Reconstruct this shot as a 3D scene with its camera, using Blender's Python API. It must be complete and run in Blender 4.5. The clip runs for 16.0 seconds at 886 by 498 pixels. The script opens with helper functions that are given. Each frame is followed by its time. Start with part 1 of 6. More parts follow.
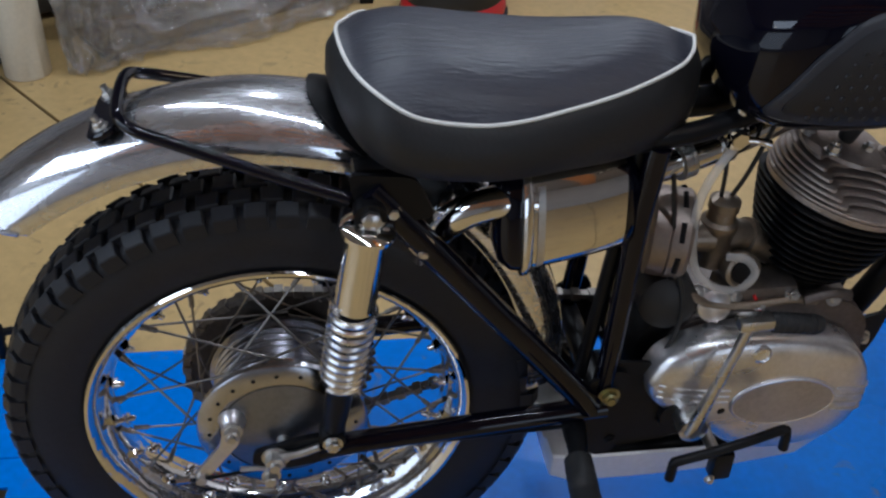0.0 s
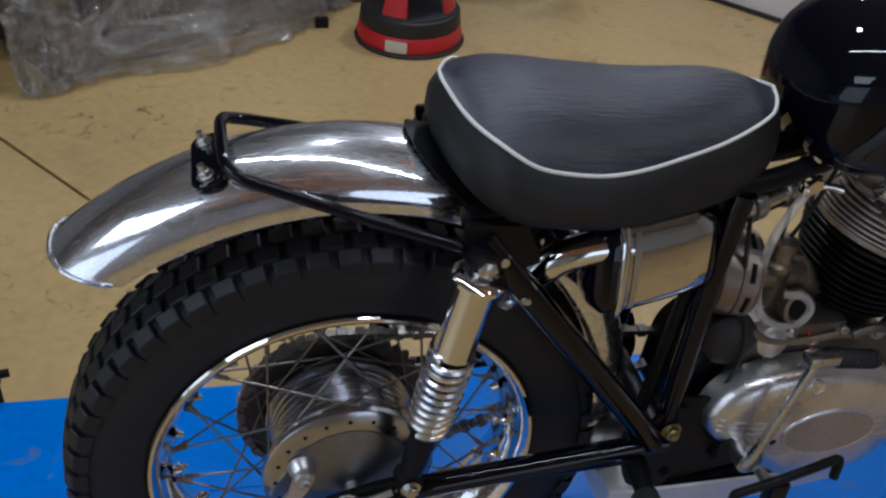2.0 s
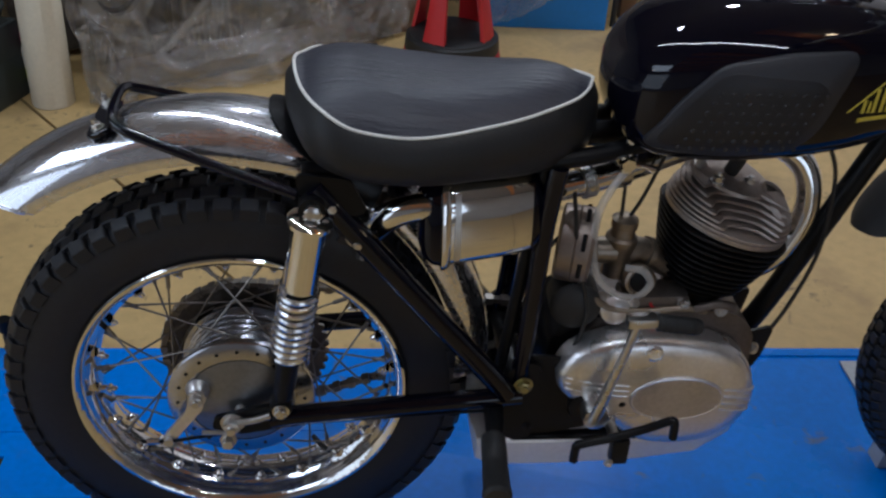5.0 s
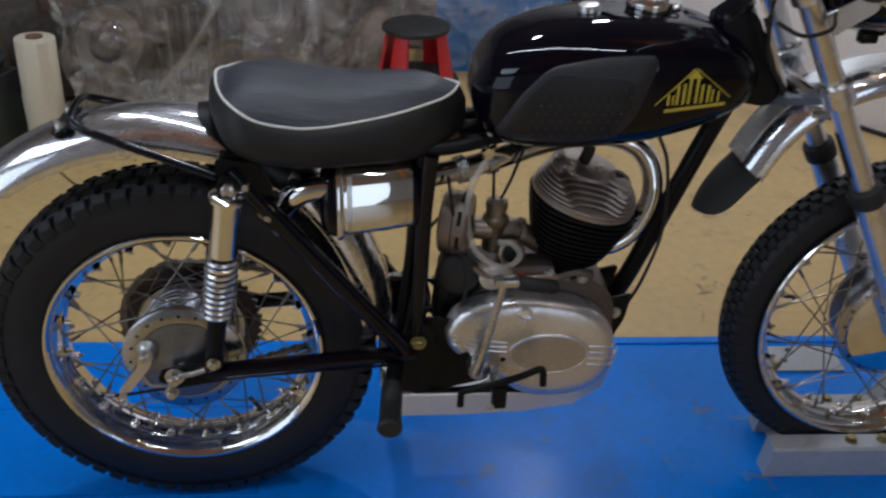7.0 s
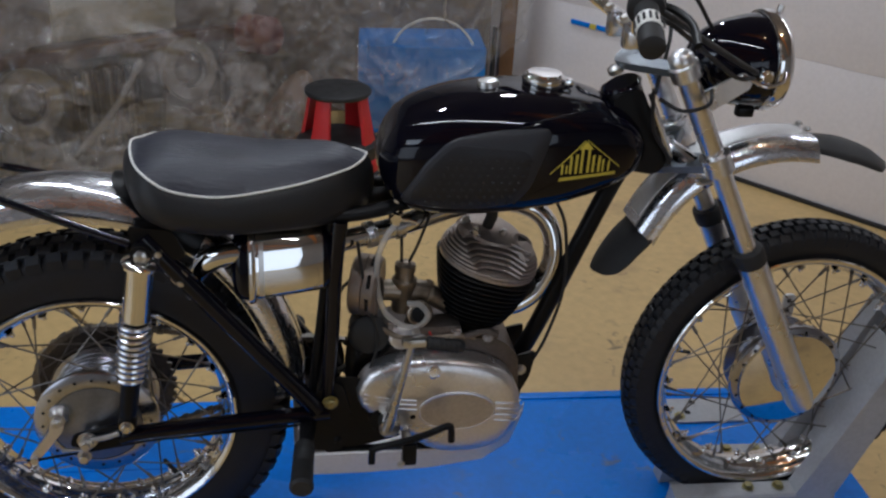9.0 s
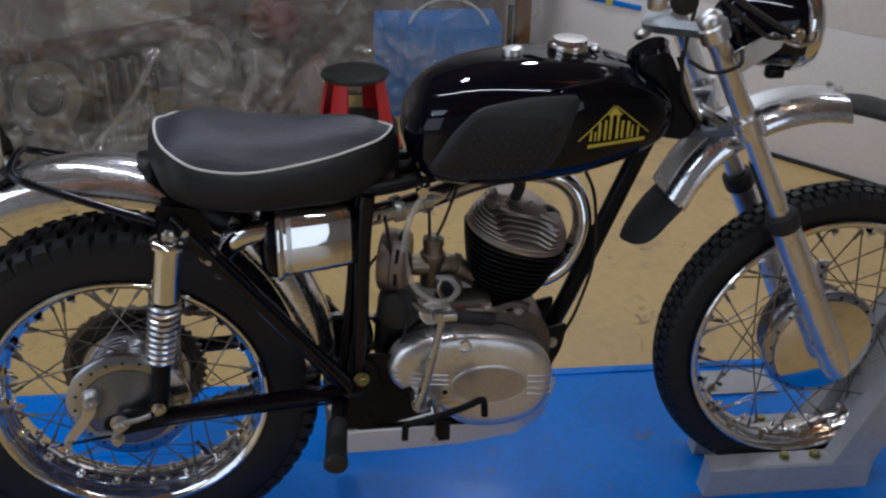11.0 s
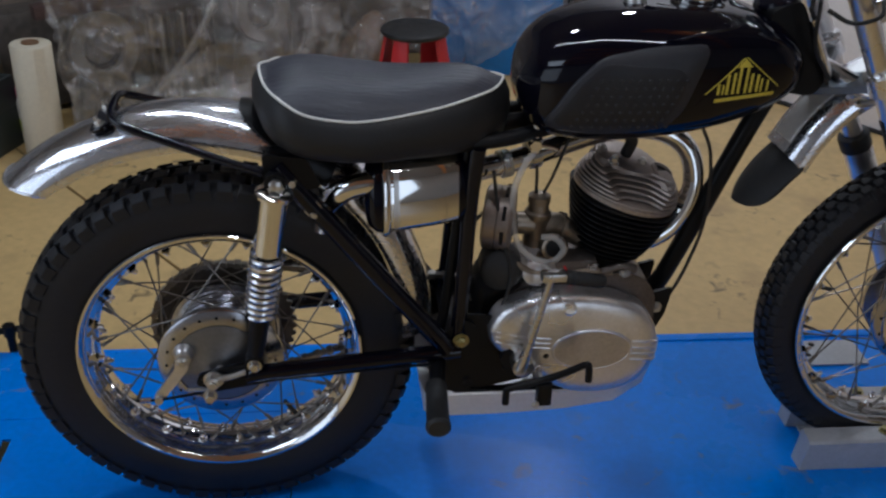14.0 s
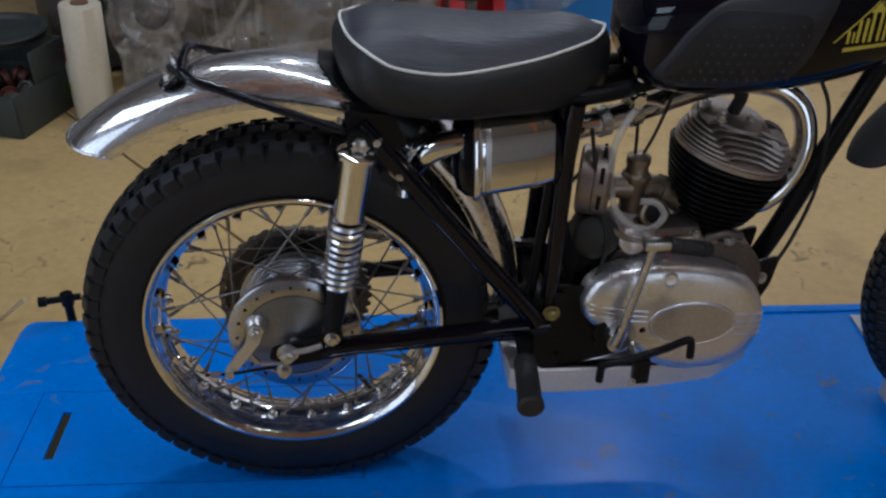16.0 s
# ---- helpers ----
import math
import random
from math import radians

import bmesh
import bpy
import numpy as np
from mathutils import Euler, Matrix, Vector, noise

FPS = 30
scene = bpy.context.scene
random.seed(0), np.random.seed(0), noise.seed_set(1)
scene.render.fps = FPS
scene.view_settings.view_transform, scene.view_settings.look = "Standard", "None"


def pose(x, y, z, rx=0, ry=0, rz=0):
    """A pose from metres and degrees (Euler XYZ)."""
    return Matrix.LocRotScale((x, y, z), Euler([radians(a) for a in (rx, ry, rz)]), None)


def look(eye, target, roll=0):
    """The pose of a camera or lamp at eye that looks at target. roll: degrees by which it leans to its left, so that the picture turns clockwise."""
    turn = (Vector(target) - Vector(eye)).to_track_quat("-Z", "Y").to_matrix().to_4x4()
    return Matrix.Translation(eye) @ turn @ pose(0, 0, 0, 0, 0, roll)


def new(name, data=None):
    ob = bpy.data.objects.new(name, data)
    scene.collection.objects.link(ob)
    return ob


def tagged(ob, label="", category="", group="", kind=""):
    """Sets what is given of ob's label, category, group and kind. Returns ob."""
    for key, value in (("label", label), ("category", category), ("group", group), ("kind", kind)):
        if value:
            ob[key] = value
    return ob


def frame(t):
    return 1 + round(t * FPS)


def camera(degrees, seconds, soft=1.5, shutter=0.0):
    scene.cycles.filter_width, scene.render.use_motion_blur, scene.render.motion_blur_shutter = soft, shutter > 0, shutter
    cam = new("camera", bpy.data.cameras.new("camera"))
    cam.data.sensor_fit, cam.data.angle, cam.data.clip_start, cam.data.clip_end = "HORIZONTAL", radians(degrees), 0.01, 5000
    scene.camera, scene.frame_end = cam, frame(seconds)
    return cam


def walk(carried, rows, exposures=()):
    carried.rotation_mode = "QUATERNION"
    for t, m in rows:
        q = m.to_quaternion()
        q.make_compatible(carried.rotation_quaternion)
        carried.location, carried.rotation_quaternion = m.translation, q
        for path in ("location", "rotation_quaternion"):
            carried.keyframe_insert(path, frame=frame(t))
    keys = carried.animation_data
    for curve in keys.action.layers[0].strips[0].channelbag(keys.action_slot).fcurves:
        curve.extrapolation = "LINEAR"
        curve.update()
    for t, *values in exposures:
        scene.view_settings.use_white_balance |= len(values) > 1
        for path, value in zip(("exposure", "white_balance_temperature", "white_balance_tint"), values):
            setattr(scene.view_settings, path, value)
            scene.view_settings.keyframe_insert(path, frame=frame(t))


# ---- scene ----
cam = camera(50.5, 16.0, soft=2.4, shutter=0.4)
# seconds, eye x, y, z, heading, pitch and lean in degrees
ROWS = [
    (0.0, 0.0805, -0.8925, 1.3877, -8.34, -37.64, -1.02),
    (0.5, 0.0159, -0.8794, 1.4089, -10.43, -38.30, -1.58),
    (1.0, -0.1019, -0.8493, 1.4047, -14.20, -37.91, -2.77),
    (1.5, -0.1426, -0.8343, 1.4003, -15.97, -37.13, -5.54),
    (2.0, -0.1252, -0.8394, 1.4068, -15.92, -36.33, -5.07),
    (2.5, -0.1199, -0.8504, 1.4171, -15.08, -35.33, -4.49),
    (3.0, -0.1127, -0.8619, 1.4208, -14.97, -34.46, -4.56),
    (3.5, -0.0959, -0.8787, 1.4199, -13.47, -34.58, -4.26),
    (4.0, -0.0159, -0.9206, 1.4182, -11.60, -35.56, -4.20),
    (4.2, 0.0435, -0.9376, 1.4171, -9.16, -35.97, -4.17),
    (6.3, 0.2455, -1.3750, 1.5143, -4.62, -30.33, -1.57),
    (6.5, 0.2834, -1.3783, 1.5019, -2.76, -31.91, -0.92),
    (7.0, 0.3123, -1.4259, 1.4986, -5.95, -30.71, -1.55),
    (7.5, 0.3246, -1.4642, 1.5316, -8.45, -27.89, -3.23),
    (8.0, 0.3351, -1.4709, 1.5400, -9.97, -27.12, -3.26),
    (8.2, 0.3431, -1.4729, 1.5490, -10.27, -27.19, -3.63),
    (10.3, 0.3417, -1.4971, 1.5222, -10.74, -27.15, -2.11),
    (10.5, 0.3319, -1.4925, 1.5181, -9.91, -27.22, -1.94),
    (11.0, 0.3254, -1.4770, 1.5130, -9.42, -27.97, -1.17),
    (11.5, 0.3330, -1.4709, 1.5087, -9.91, -28.67, -0.78),
    (12.0, 0.3203, -1.4614, 1.4987, -9.58, -28.96, -1.07),
    (12.5, 0.3181, -1.4518, 1.4958, -9.64, -29.59, -0.93),
    (13.0, 0.2965, -1.4350, 1.4844, -8.59, -29.78, -0.72),
    (13.5, 0.2509, -1.4066, 1.4682, -8.89, -30.50, -1.63),
    (14.0, 0.1958, -1.4055, 1.4653, -7.86, -30.10, -1.60),
    (14.5, 0.2178, -1.3303, 1.4402, -5.06, -30.57, -2.68),
    (15.0, 0.2514, -1.2598, 1.4180, -3.33, -29.00, -3.65),
    (15.5, 0.2017, -1.2473, 1.4066, -2.89, -31.96, -1.11),
    (16.0, 0.1240, -1.2999, 1.4030, -5.38, -32.10, -0.44),
]


def aim(x, y, z, heading, pitch, lean):
    h, p = radians(heading), radians(pitch)
    way = Vector((-math.sin(h) * math.cos(p), math.cos(h) * math.cos(p), math.sin(p)))
    return look((x, y, z), Vector((x, y, z)) + way, -lean)


walk(cam, [(t, aim(*r)) for t, *r in ROWS],
     [(0.0, 0.14, 6050, 10), (1.0, 0.06, 6150, 10), (2.0, -0.07, 6080, 10), (4.0, -0.10, 6080, 10), (8.0, -0.02, 6350, 10), (11.0, -0.11, 6280, 10), (13.5, -0.15, 6180, 10), (16.0, -0.12, 6100, 10)])

# ---- light: a closed workshop, tubes on the ceiling, daylight from an open gateway behind ----
world = bpy.data.worlds.new("world")
scene.world = world
world.use_nodes = True
world.node_tree.nodes["Background"].inputs["Color"].default_value = (0.55, 0.62, 0.75, 1)
world.node_tree.nodes["Background"].inputs["Strength"].default_value = 0.3

ROOM = radians(-53.0)
RIGHT = Vector((math.cos(ROOM), math.sin(ROOM), 0))
OUT = Vector((-math.sin(ROOM), math.cos(ROOM), 0))
CEIL = 3.0


def room(a, b, z=0.0):
    """A place by its distances along the gate wall and towards it."""
    return RIGHT * a + OUT * b + Vector((0, 0, z))


def area_lamp(name, place, target, size_x, size_y, power, colour):
    data = bpy.data.lights.new(name, "AREA")
    data.shape, data.size, data.size_y, data.energy, data.color = "RECTANGLE", size_x, size_y, power, colour
    ob = new(name, data)
    ob.matrix_world = look(place, target)
    return ob


COOL, NEUTRAL, WARM = (0.71, 0.83, 1.0), (0.86, 0.92, 1.0), (1.0, 0.78, 0.5)


def ceiling_lamp(name, x, y, along, across, power, colour):
    """A fitting under the ceiling, set square with the room."""
    ob = area_lamp(name, (x, y, 2.86), (x, y, 0), along, across, power, colour)
    ob.matrix_world = Matrix.Translation((x, y, 2.86)) @ Matrix.Rotation(ROOM, 4, "Z")


ceiling_lamp("overhead_tubes", 0.27, -0.25, 4.2, 0.018, 25, NEUTRAL)
ceiling_lamp("left_fixture", -2.6, -1.25, 2.1, 1.5, 45, COOL)
ceiling_lamp("back_lamp", 0.15, 1.60, 0.14, 0.14, 12, NEUTRAL)
ceiling_lamp("gate_lamp", 1.26, 2.40, 0.14, 0.14, 17, NEUTRAL)
ceiling_lamp("right_tubes", 2.9, 0.6, 1.3, 0.05, 11, NEUTRAL)
area_lamp("open_gateway", room(-0.7, -4.5, 1.45), room(-0.7, 0, 1.2), 3.8, 2.2, 30, COOL)
# added stand-in lamp before the closed wall, whitens the silencer's reflection
area_lamp("silencer_reflection_lamp", room(6.2, -2.0, 1.22), room(0, -1.6, 1.0), 2.7, 2.4, 28, COOL)
for spot in ((-3.3, -0.8, 2.75), (1.6, -0.6, 2.7)):
    bulb = bpy.data.lights.new("warm_bulb", "POINT")
    bulb.energy, bulb.color, bulb.shadow_soft_size = 4, WARM, 0.045
    new("warm_bulb", bulb).location = spot


# ---- materials ----
def material(name, base, rough=0.5, metal=0.0, vary=0.12, scale=8.0, grain=60.0, bump=0.0, bump_scale=120.0, coat=0.0, dirt=None, dirt_amount=0.0, dirt_scale=3.0, spec=0.5, stretch=None, spots=None):
    """A surface with broad and fine variation of tone and gloss, fine relief, and stains."""
    m = bpy.data.materials.new(name)
    m.use_nodes = True
    nt = m.node_tree
    b = nt.nodes["Principled BSDF"]
    b.inputs["Metallic"].default_value = metal
    b.inputs["Coat Weight"].default_value = coat
    b.inputs["Coat Roughness"].default_value = 0.04
    b.inputs["Specular IOR Level"].default_value = spec
    tex = nt.nodes.new("ShaderNodeTexCoord")

    def noisy(s, detail=4.0):
        n = nt.nodes.new("ShaderNodeTexNoise")
        n.inputs["Scale"].default_value = s
        n.inputs["Detail"].default_value = detail
        nt.links.new(tex.outputs["Object"], n.inputs["Vector"])
        return n.outputs["Fac"]

    broad, fine = noisy(scale), noisy(grain, 6.0)
    both = nt.nodes.new("ShaderNodeMath")
    both.operation = "ADD"
    nt.links.new(broad, both.inputs[0])
    nt.links.new(fine, both.inputs[1])
    spread = nt.nodes.new("ShaderNodeMapRange")
    spread.inputs["From Min"].default_value, spread.inputs["From Max"].default_value = 0.6, 1.4
    spread.inputs["To Min"].default_value, spread.inputs["To Max"].default_value = 1 - vary, 1 + vary
    nt.links.new(both.outputs[0], spread.inputs["Value"])
    tint = nt.nodes.new("ShaderNodeVectorMath")
    tint.operation = "SCALE"
    tint.inputs[0].default_value = base
    nt.links.new(spread.outputs["Result"], tint.inputs["Scale"])
    colour = tint.outputs["Vector"]
    if dirt:
        edge = nt.nodes.new("ShaderNodeMapRange")
        edge.inputs["From Min"].default_value, edge.inputs["From Max"].default_value = 0.56, 0.72
        edge.inputs["To Max"].default_value = dirt_amount
        nt.links.new(noisy(dirt_scale, 8.0), edge.inputs["Value"])
        mix = nt.nodes.new("ShaderNodeMix")
        mix.data_type = "RGBA"
        mix.inputs["B"].default_value = (*dirt, 1)
        nt.links.new(edge.outputs["Result"], mix.inputs["Factor"])
        nt.links.new(colour, mix.inputs["A"])
        colour = mix.outputs["Result"]
    if spots:
        shade, amount, size, level = spots
        speck, where = noisy(size, 7.0), noisy(size * 0.11, 3.0)
        speck.node.inputs["Distortion"].default_value = 1.2
        cut = nt.nodes.new("ShaderNodeMapRange")
        cut.inputs["From Min"].default_value, cut.inputs["From Max"].default_value = level, level + 0.12
        nt.links.new(speck, cut.inputs["Value"])
        patch = nt.nodes.new("ShaderNodeMapRange")
        patch.inputs["From Min"].default_value, patch.inputs["From Max"].default_value = 0.47, 0.60
        patch.inputs["To Max"].default_value = amount
        nt.links.new(where, patch.inputs["Value"])
        both_ = nt.nodes.new("ShaderNodeMath")
        both_.operation = "MULTIPLY"
        nt.links.new(cut.outputs["Result"], both_.inputs[0])
        nt.links.new(patch.outputs["Result"], both_.inputs[1])
        mark = nt.nodes.new("ShaderNodeMix")
        mark.data_type = "RGBA"
        mark.inputs["B"].default_value = (*shade, 1)
        nt.links.new(both_.outputs[0], mark.inputs["Factor"])
        nt.links.new(colour, mark.inputs["A"])
        colour = mark.outputs["Result"]
    nt.links.new(colour, b.inputs["Base Color"])
    gloss = nt.nodes.new("ShaderNodeMapRange")
    gloss.inputs["From Min"].default_value, gloss.inputs["From Max"].default_value = 0.3, 0.7
    gloss.inputs["To Min"].default_value, gloss.inputs["To Max"].default_value = max(0.02, rough * 0.8), min(1.0, rough * 1.2)
    nt.links.new(broad, gloss.inputs["Value"])
    nt.links.new(gloss.outputs["Result"], b.inputs["Roughness"])
    if bump:
        relief = nt.nodes.new("ShaderNodeBump")
        relief.inputs["Strength"].default_value = bump
        relief.inputs["Distance"].default_value = 0.002
        height = noisy(bump_scale, 5.0)
        if stretch:
            squeeze = nt.nodes.new("ShaderNodeMapping")
            squeeze.inputs["Scale"].default_value = stretch
            nt.links.new(tex.outputs["Object"], squeeze.inputs["Vector"])
            nt.links.new(squeeze.outputs["Vector"], height.node.inputs["Vector"])
        nt.links.new(height, relief.inputs["Height"])
        nt.links.new(relief.outputs["Normal"], b.inputs["Normal"])
    return m


CHROME = material("chrome", (0.80, 0.79, 0.77), 0.05, 1.0, 0.04)
ALLOY = material("polished_alloy", (0.80, 0.80, 0.82), 0.13, 1.0, 0.06, 14, 90, 0.05, 30)
BLADE = material("hand_polished_alloy", (0.82, 0.83, 0.88), 0.085, 1.0, 0.06, 10, 90, 0.12, 14, stretch=(0.6, 4.0, 0.6))
SPRING = material("bright_spring_steel", (0.86, 0.86, 0.86), 0.24, 1.0, 0.08)
RIMCHROME = material("rippled_rim_chrome", (0.80, 0.79, 0.77), 0.06, 1.0, 0.04, 8, 60, 1.0, 40)
RIMCHROME.node_tree.nodes["Bump"].inputs["Distance"].default_value = 0.0012
HUBGREY = material("dulled_hub_alloy", (0.46, 0.46, 0.49), 0.20, 1.0, 0.12, 14, 120, 0.08, 90)
CAST = material("cast_alloy", (0.74, 0.72, 0.71), 0.31, 1.0, 0.14, 12, 160, 0.15, 220, dirt=(0.20, 0.17, 0.14), dirt_amount=0.5, dirt_scale=14)
RAW = material("sand_cast_alloy", (0.44, 0.38, 0.34), 0.5, 0.8, 0.2, 20, 180, 0.3, 260, dirt=(0.16, 0.12, 0.09), dirt_amount=0.5, dirt_scale=18)
DARKCAST = material("oily_dark_casting", (0.13, 0.11, 0.10), 0.42, 0.8, 0.3, 16, 140, 0.25, 200)
STEEL = material("plated_steel", (0.60, 0.59, 0.57), 0.30, 1.0, 0.12, 20, 150, 0.05)
SILVER = material("satin_silver_plating", (0.82, 0.82, 0.83), 0.30, 1.0, 0.06, 12, 90, 0.04)
YOKE = material("satin_grey_alloy", (0.24, 0.27, 0.30), 0.40, 0.8, 0.1, 12, 120, 0.08)
SPOKE = material("dull_spoke_steel", (0.22, 0.20, 0.18), 0.34, 0.9, 0.3, 30, 120)
SPROCKET = material("dark_sprocket_steel", (0.10, 0.09, 0.08), 0.38, 0.9, 0.3, 30, 120)
GLOSS = material("black_enamel", (0.002, 0.002, 0.006), 0.025, 0.0, 0.2, 6, 60, 0.0, coat=0.0, spec=0.36)
SATIN = material("satin_black_paint", (0.005, 0.005, 0.006), 0.36, 0.0, 0.2, 10, 90, 0.05, coat=0.0, spec=0.2)
PLAINALLOY = material("plain_sheet_alloy", (0.78, 0.78, 0.78), 0.45, 0.65, 0.08, 8, 120, 0.08, 160)
RUBBER = material("black_rubber", (0.016, 0.016, 0.017), 0.62, 0.0, 0.25, 9, 130, 0.15, 200)
TYRE = material("tyre_rubber", (0.010, 0.0105, 0.014), 0.5, 0.0, 0.25, 9, 130, 0.15, 160, spec=0.4)
# top vinyl has overhead sheen put into its lighter, bluish base; side stays darker
VINYL_SHEEN = material("black_vinyl", (0.018, 0.020, 0.034), 0.43, 0.0, 0.15, 12, 160, 0.9, 42, spec=0.62, stretch=(1.0, 5.0, 1.0))
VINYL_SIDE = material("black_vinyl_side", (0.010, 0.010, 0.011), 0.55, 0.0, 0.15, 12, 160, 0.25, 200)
PIPING = material("white_piping", (0.80, 0.79, 0.75), 0.4, 0.0, 0.05)
KNEE = material("grey_black_rubber_pad", (0.020, 0.021, 0.027), 0.5, 0.0, 0.15, 15, 160, 0.15, 200)
PADBLACK = material("black_pad_rubber", (0.009, 0.009, 0.012), 0.5, 0.0, 0.15, 15, 160, 0.15, 200)
YELLOW = material("yellow_transfer", (0.62, 0.50, 0.06), 0.4, 0.0, 0.08)
TUBE = material("cloudy_plastic_hose", (0.78, 0.74, 0.70), 0.12, 0.0, 0.1, spec=0.7)
CARB = material("zinc_alloy", (0.29, 0.24, 0.19), 0.42, 0.9, 0.2, 20, 150, 0.2, dirt=(0.10, 0.07, 0.04), dirt_amount=0.6, dirt_scale=20)
BLUE = material("blue_lift_paint", (0.001, 0.190, 0.72), 0.30, 0.0, 0.14, 4, 70, 0.06, 60, dirt=(0.03, 0.13, 0.40), dirt_amount=0.55, dirt_scale=4, spec=0.24, spots=((0.16, 0.16, 0.15), 0.8, 15.0, 0.60))
BOXBLUE = material("blue_box_paint", (0.01, 0.20, 0.62), 0.4, 0.0, 0.12, 5, 60, 0.05)
GREY = material("grey_painted_steel", (0.40, 0.41, 0.43), 0.42, 0.1, 0.12, 10, 120, 0.08, 120, dirt=(0.22, 0.21, 0.20), dirt_amount=0.6, dirt_scale=9)
FLOOR = material("ochre_floor_paint", (0.55, 0.378, 0.163), 0.36, 0.0, 0.16, 1.6, 30, 0.1, 60, dirt=(0.30, 0.20, 0.10), dirt_amount=0.6, dirt_scale=3.4, spots=((0.10, 0.075, 0.045), 0.8, 17.0, 0.59))
JOINT = material("dark_joint", (0.05, 0.035, 0.02), 0.9, 0.0, 0.2)
WHITE = material("white_gate_panel", (0.80, 0.76, 0.77), 0.5, 0.0, 0.06, 2, 60, 0.08, 90)
SOFFIT = material("dusty_ceiling_board", (0.27, 0.245, 0.235), 0.8, 0.0, 0.15, 3, 40, 0.1)
BEAM = material("orange_brown_timber", (0.66, 0.27, 0.10), 0.65, 0.0, 0.3, 4, 50, 0.1)
PLASTER = material("plaster_wall", (0.50, 0.50, 0.51), 0.85, 0.0, 0.1, 2, 60, 0.2, 60)
RED = material("red_plastic", (0.50, 0.012, 0.016), 0.38, 0.0, 0.1, 10, 90, 0.05)
BLACKPLASTIC = material("black_plastic", (0.014, 0.014, 0.015), 0.55, 0.0, 0.2, 15, 120, 0.2, 240)
CREAM = material("cream_cardboard", (0.60, 0.54, 0.42), 0.7, 0.0, 0.08, 8, 90, 0.1)
CRATE = material("grey_green_plastic", (0.032, 0.040, 0.039), 0.5, 0.0, 0.1, 10, 90)
REDBROWN = material("dark_red_brown_timber", (0.075, 0.042, 0.036), 0.65, 0.0, 0.25, 6, 70, 0.2)
BROWN = material("brown_timber", (0.16, 0.085, 0.045), 0.6, 0.0, 0.25, 6, 70, 0.2)
PLATE = material("rubbed_cast_plate", (0.50, 0.47, 0.45), 0.36, 0.9, 0.16, 14, 150, 0.12, 200, dirt=(0.20, 0.16, 0.13), dirt_amount=0.5, dirt_scale=14)
DULL = material("dull_grey_alloy", (0.24, 0.24, 0.25), 0.34, 0.9, 0.15, 14, 150, 0.12, 200)
FILTERTIN = material("dull_filter_tin", (0.28, 0.23, 0.20), 0.42, 0.85, 0.15, 14, 120, 0.1)
DARK = material("dark_machinery", (0.085, 0.072, 0.062), 0.5, 0.2, 0.5, 6, 40, 0.2)
MIDGREY = material("grey_castings", (0.19, 0.17, 0.145), 0.5, 0.3, 0.3, 9, 60, 0.2)
ORANGEBITS = material("reddish_parts", (0.12, 0.030, 0.022), 0.6, 0.0, 0.3, 20, 60)
BOARD = material("brown_hardboard", (0.17, 0.14, 0.12), 0.7, 0.0, 0.3, 3, 50, 0.1)
BRASSY = material("yellow_zinc", (0.36, 0.32, 0.16), 0.35, 1.0, 0.2, 30, 120)
OLDCREAM = material("faded_cream_board", (0.34, 0.31, 0.26), 0.7, 0.0, 0.2, 5, 60, 0.1)
RUST = material("rusty_red_drum", (0.17, 0.060, 0.055), 0.6, 0.0, 0.3, 9, 60, 0.1)
# dark brown for the dim floor under the wrapped machine
FLOOR_SHADE = material("dark_floor_shade", (0.045, 0.030, 0.026), 0.7, 0.0, 0.3, 9, 60, 0.1)
MAGENTA = material("magenta_label", (0.45, 0.02, 0.18), 0.4)
LIME = material("lime_label", (0.45, 0.55, 0.05), 0.4)
GLASS = bpy.data.materials.new("lamp_glass")
GLASS.use_nodes = True
GLASS.node_tree.nodes["Principled BSDF"].inputs["Transmission Weight"].default_value = 1.0
GLASS.node_tree.nodes["Principled BSDF"].inputs["Roughness"].default_value = 0.05


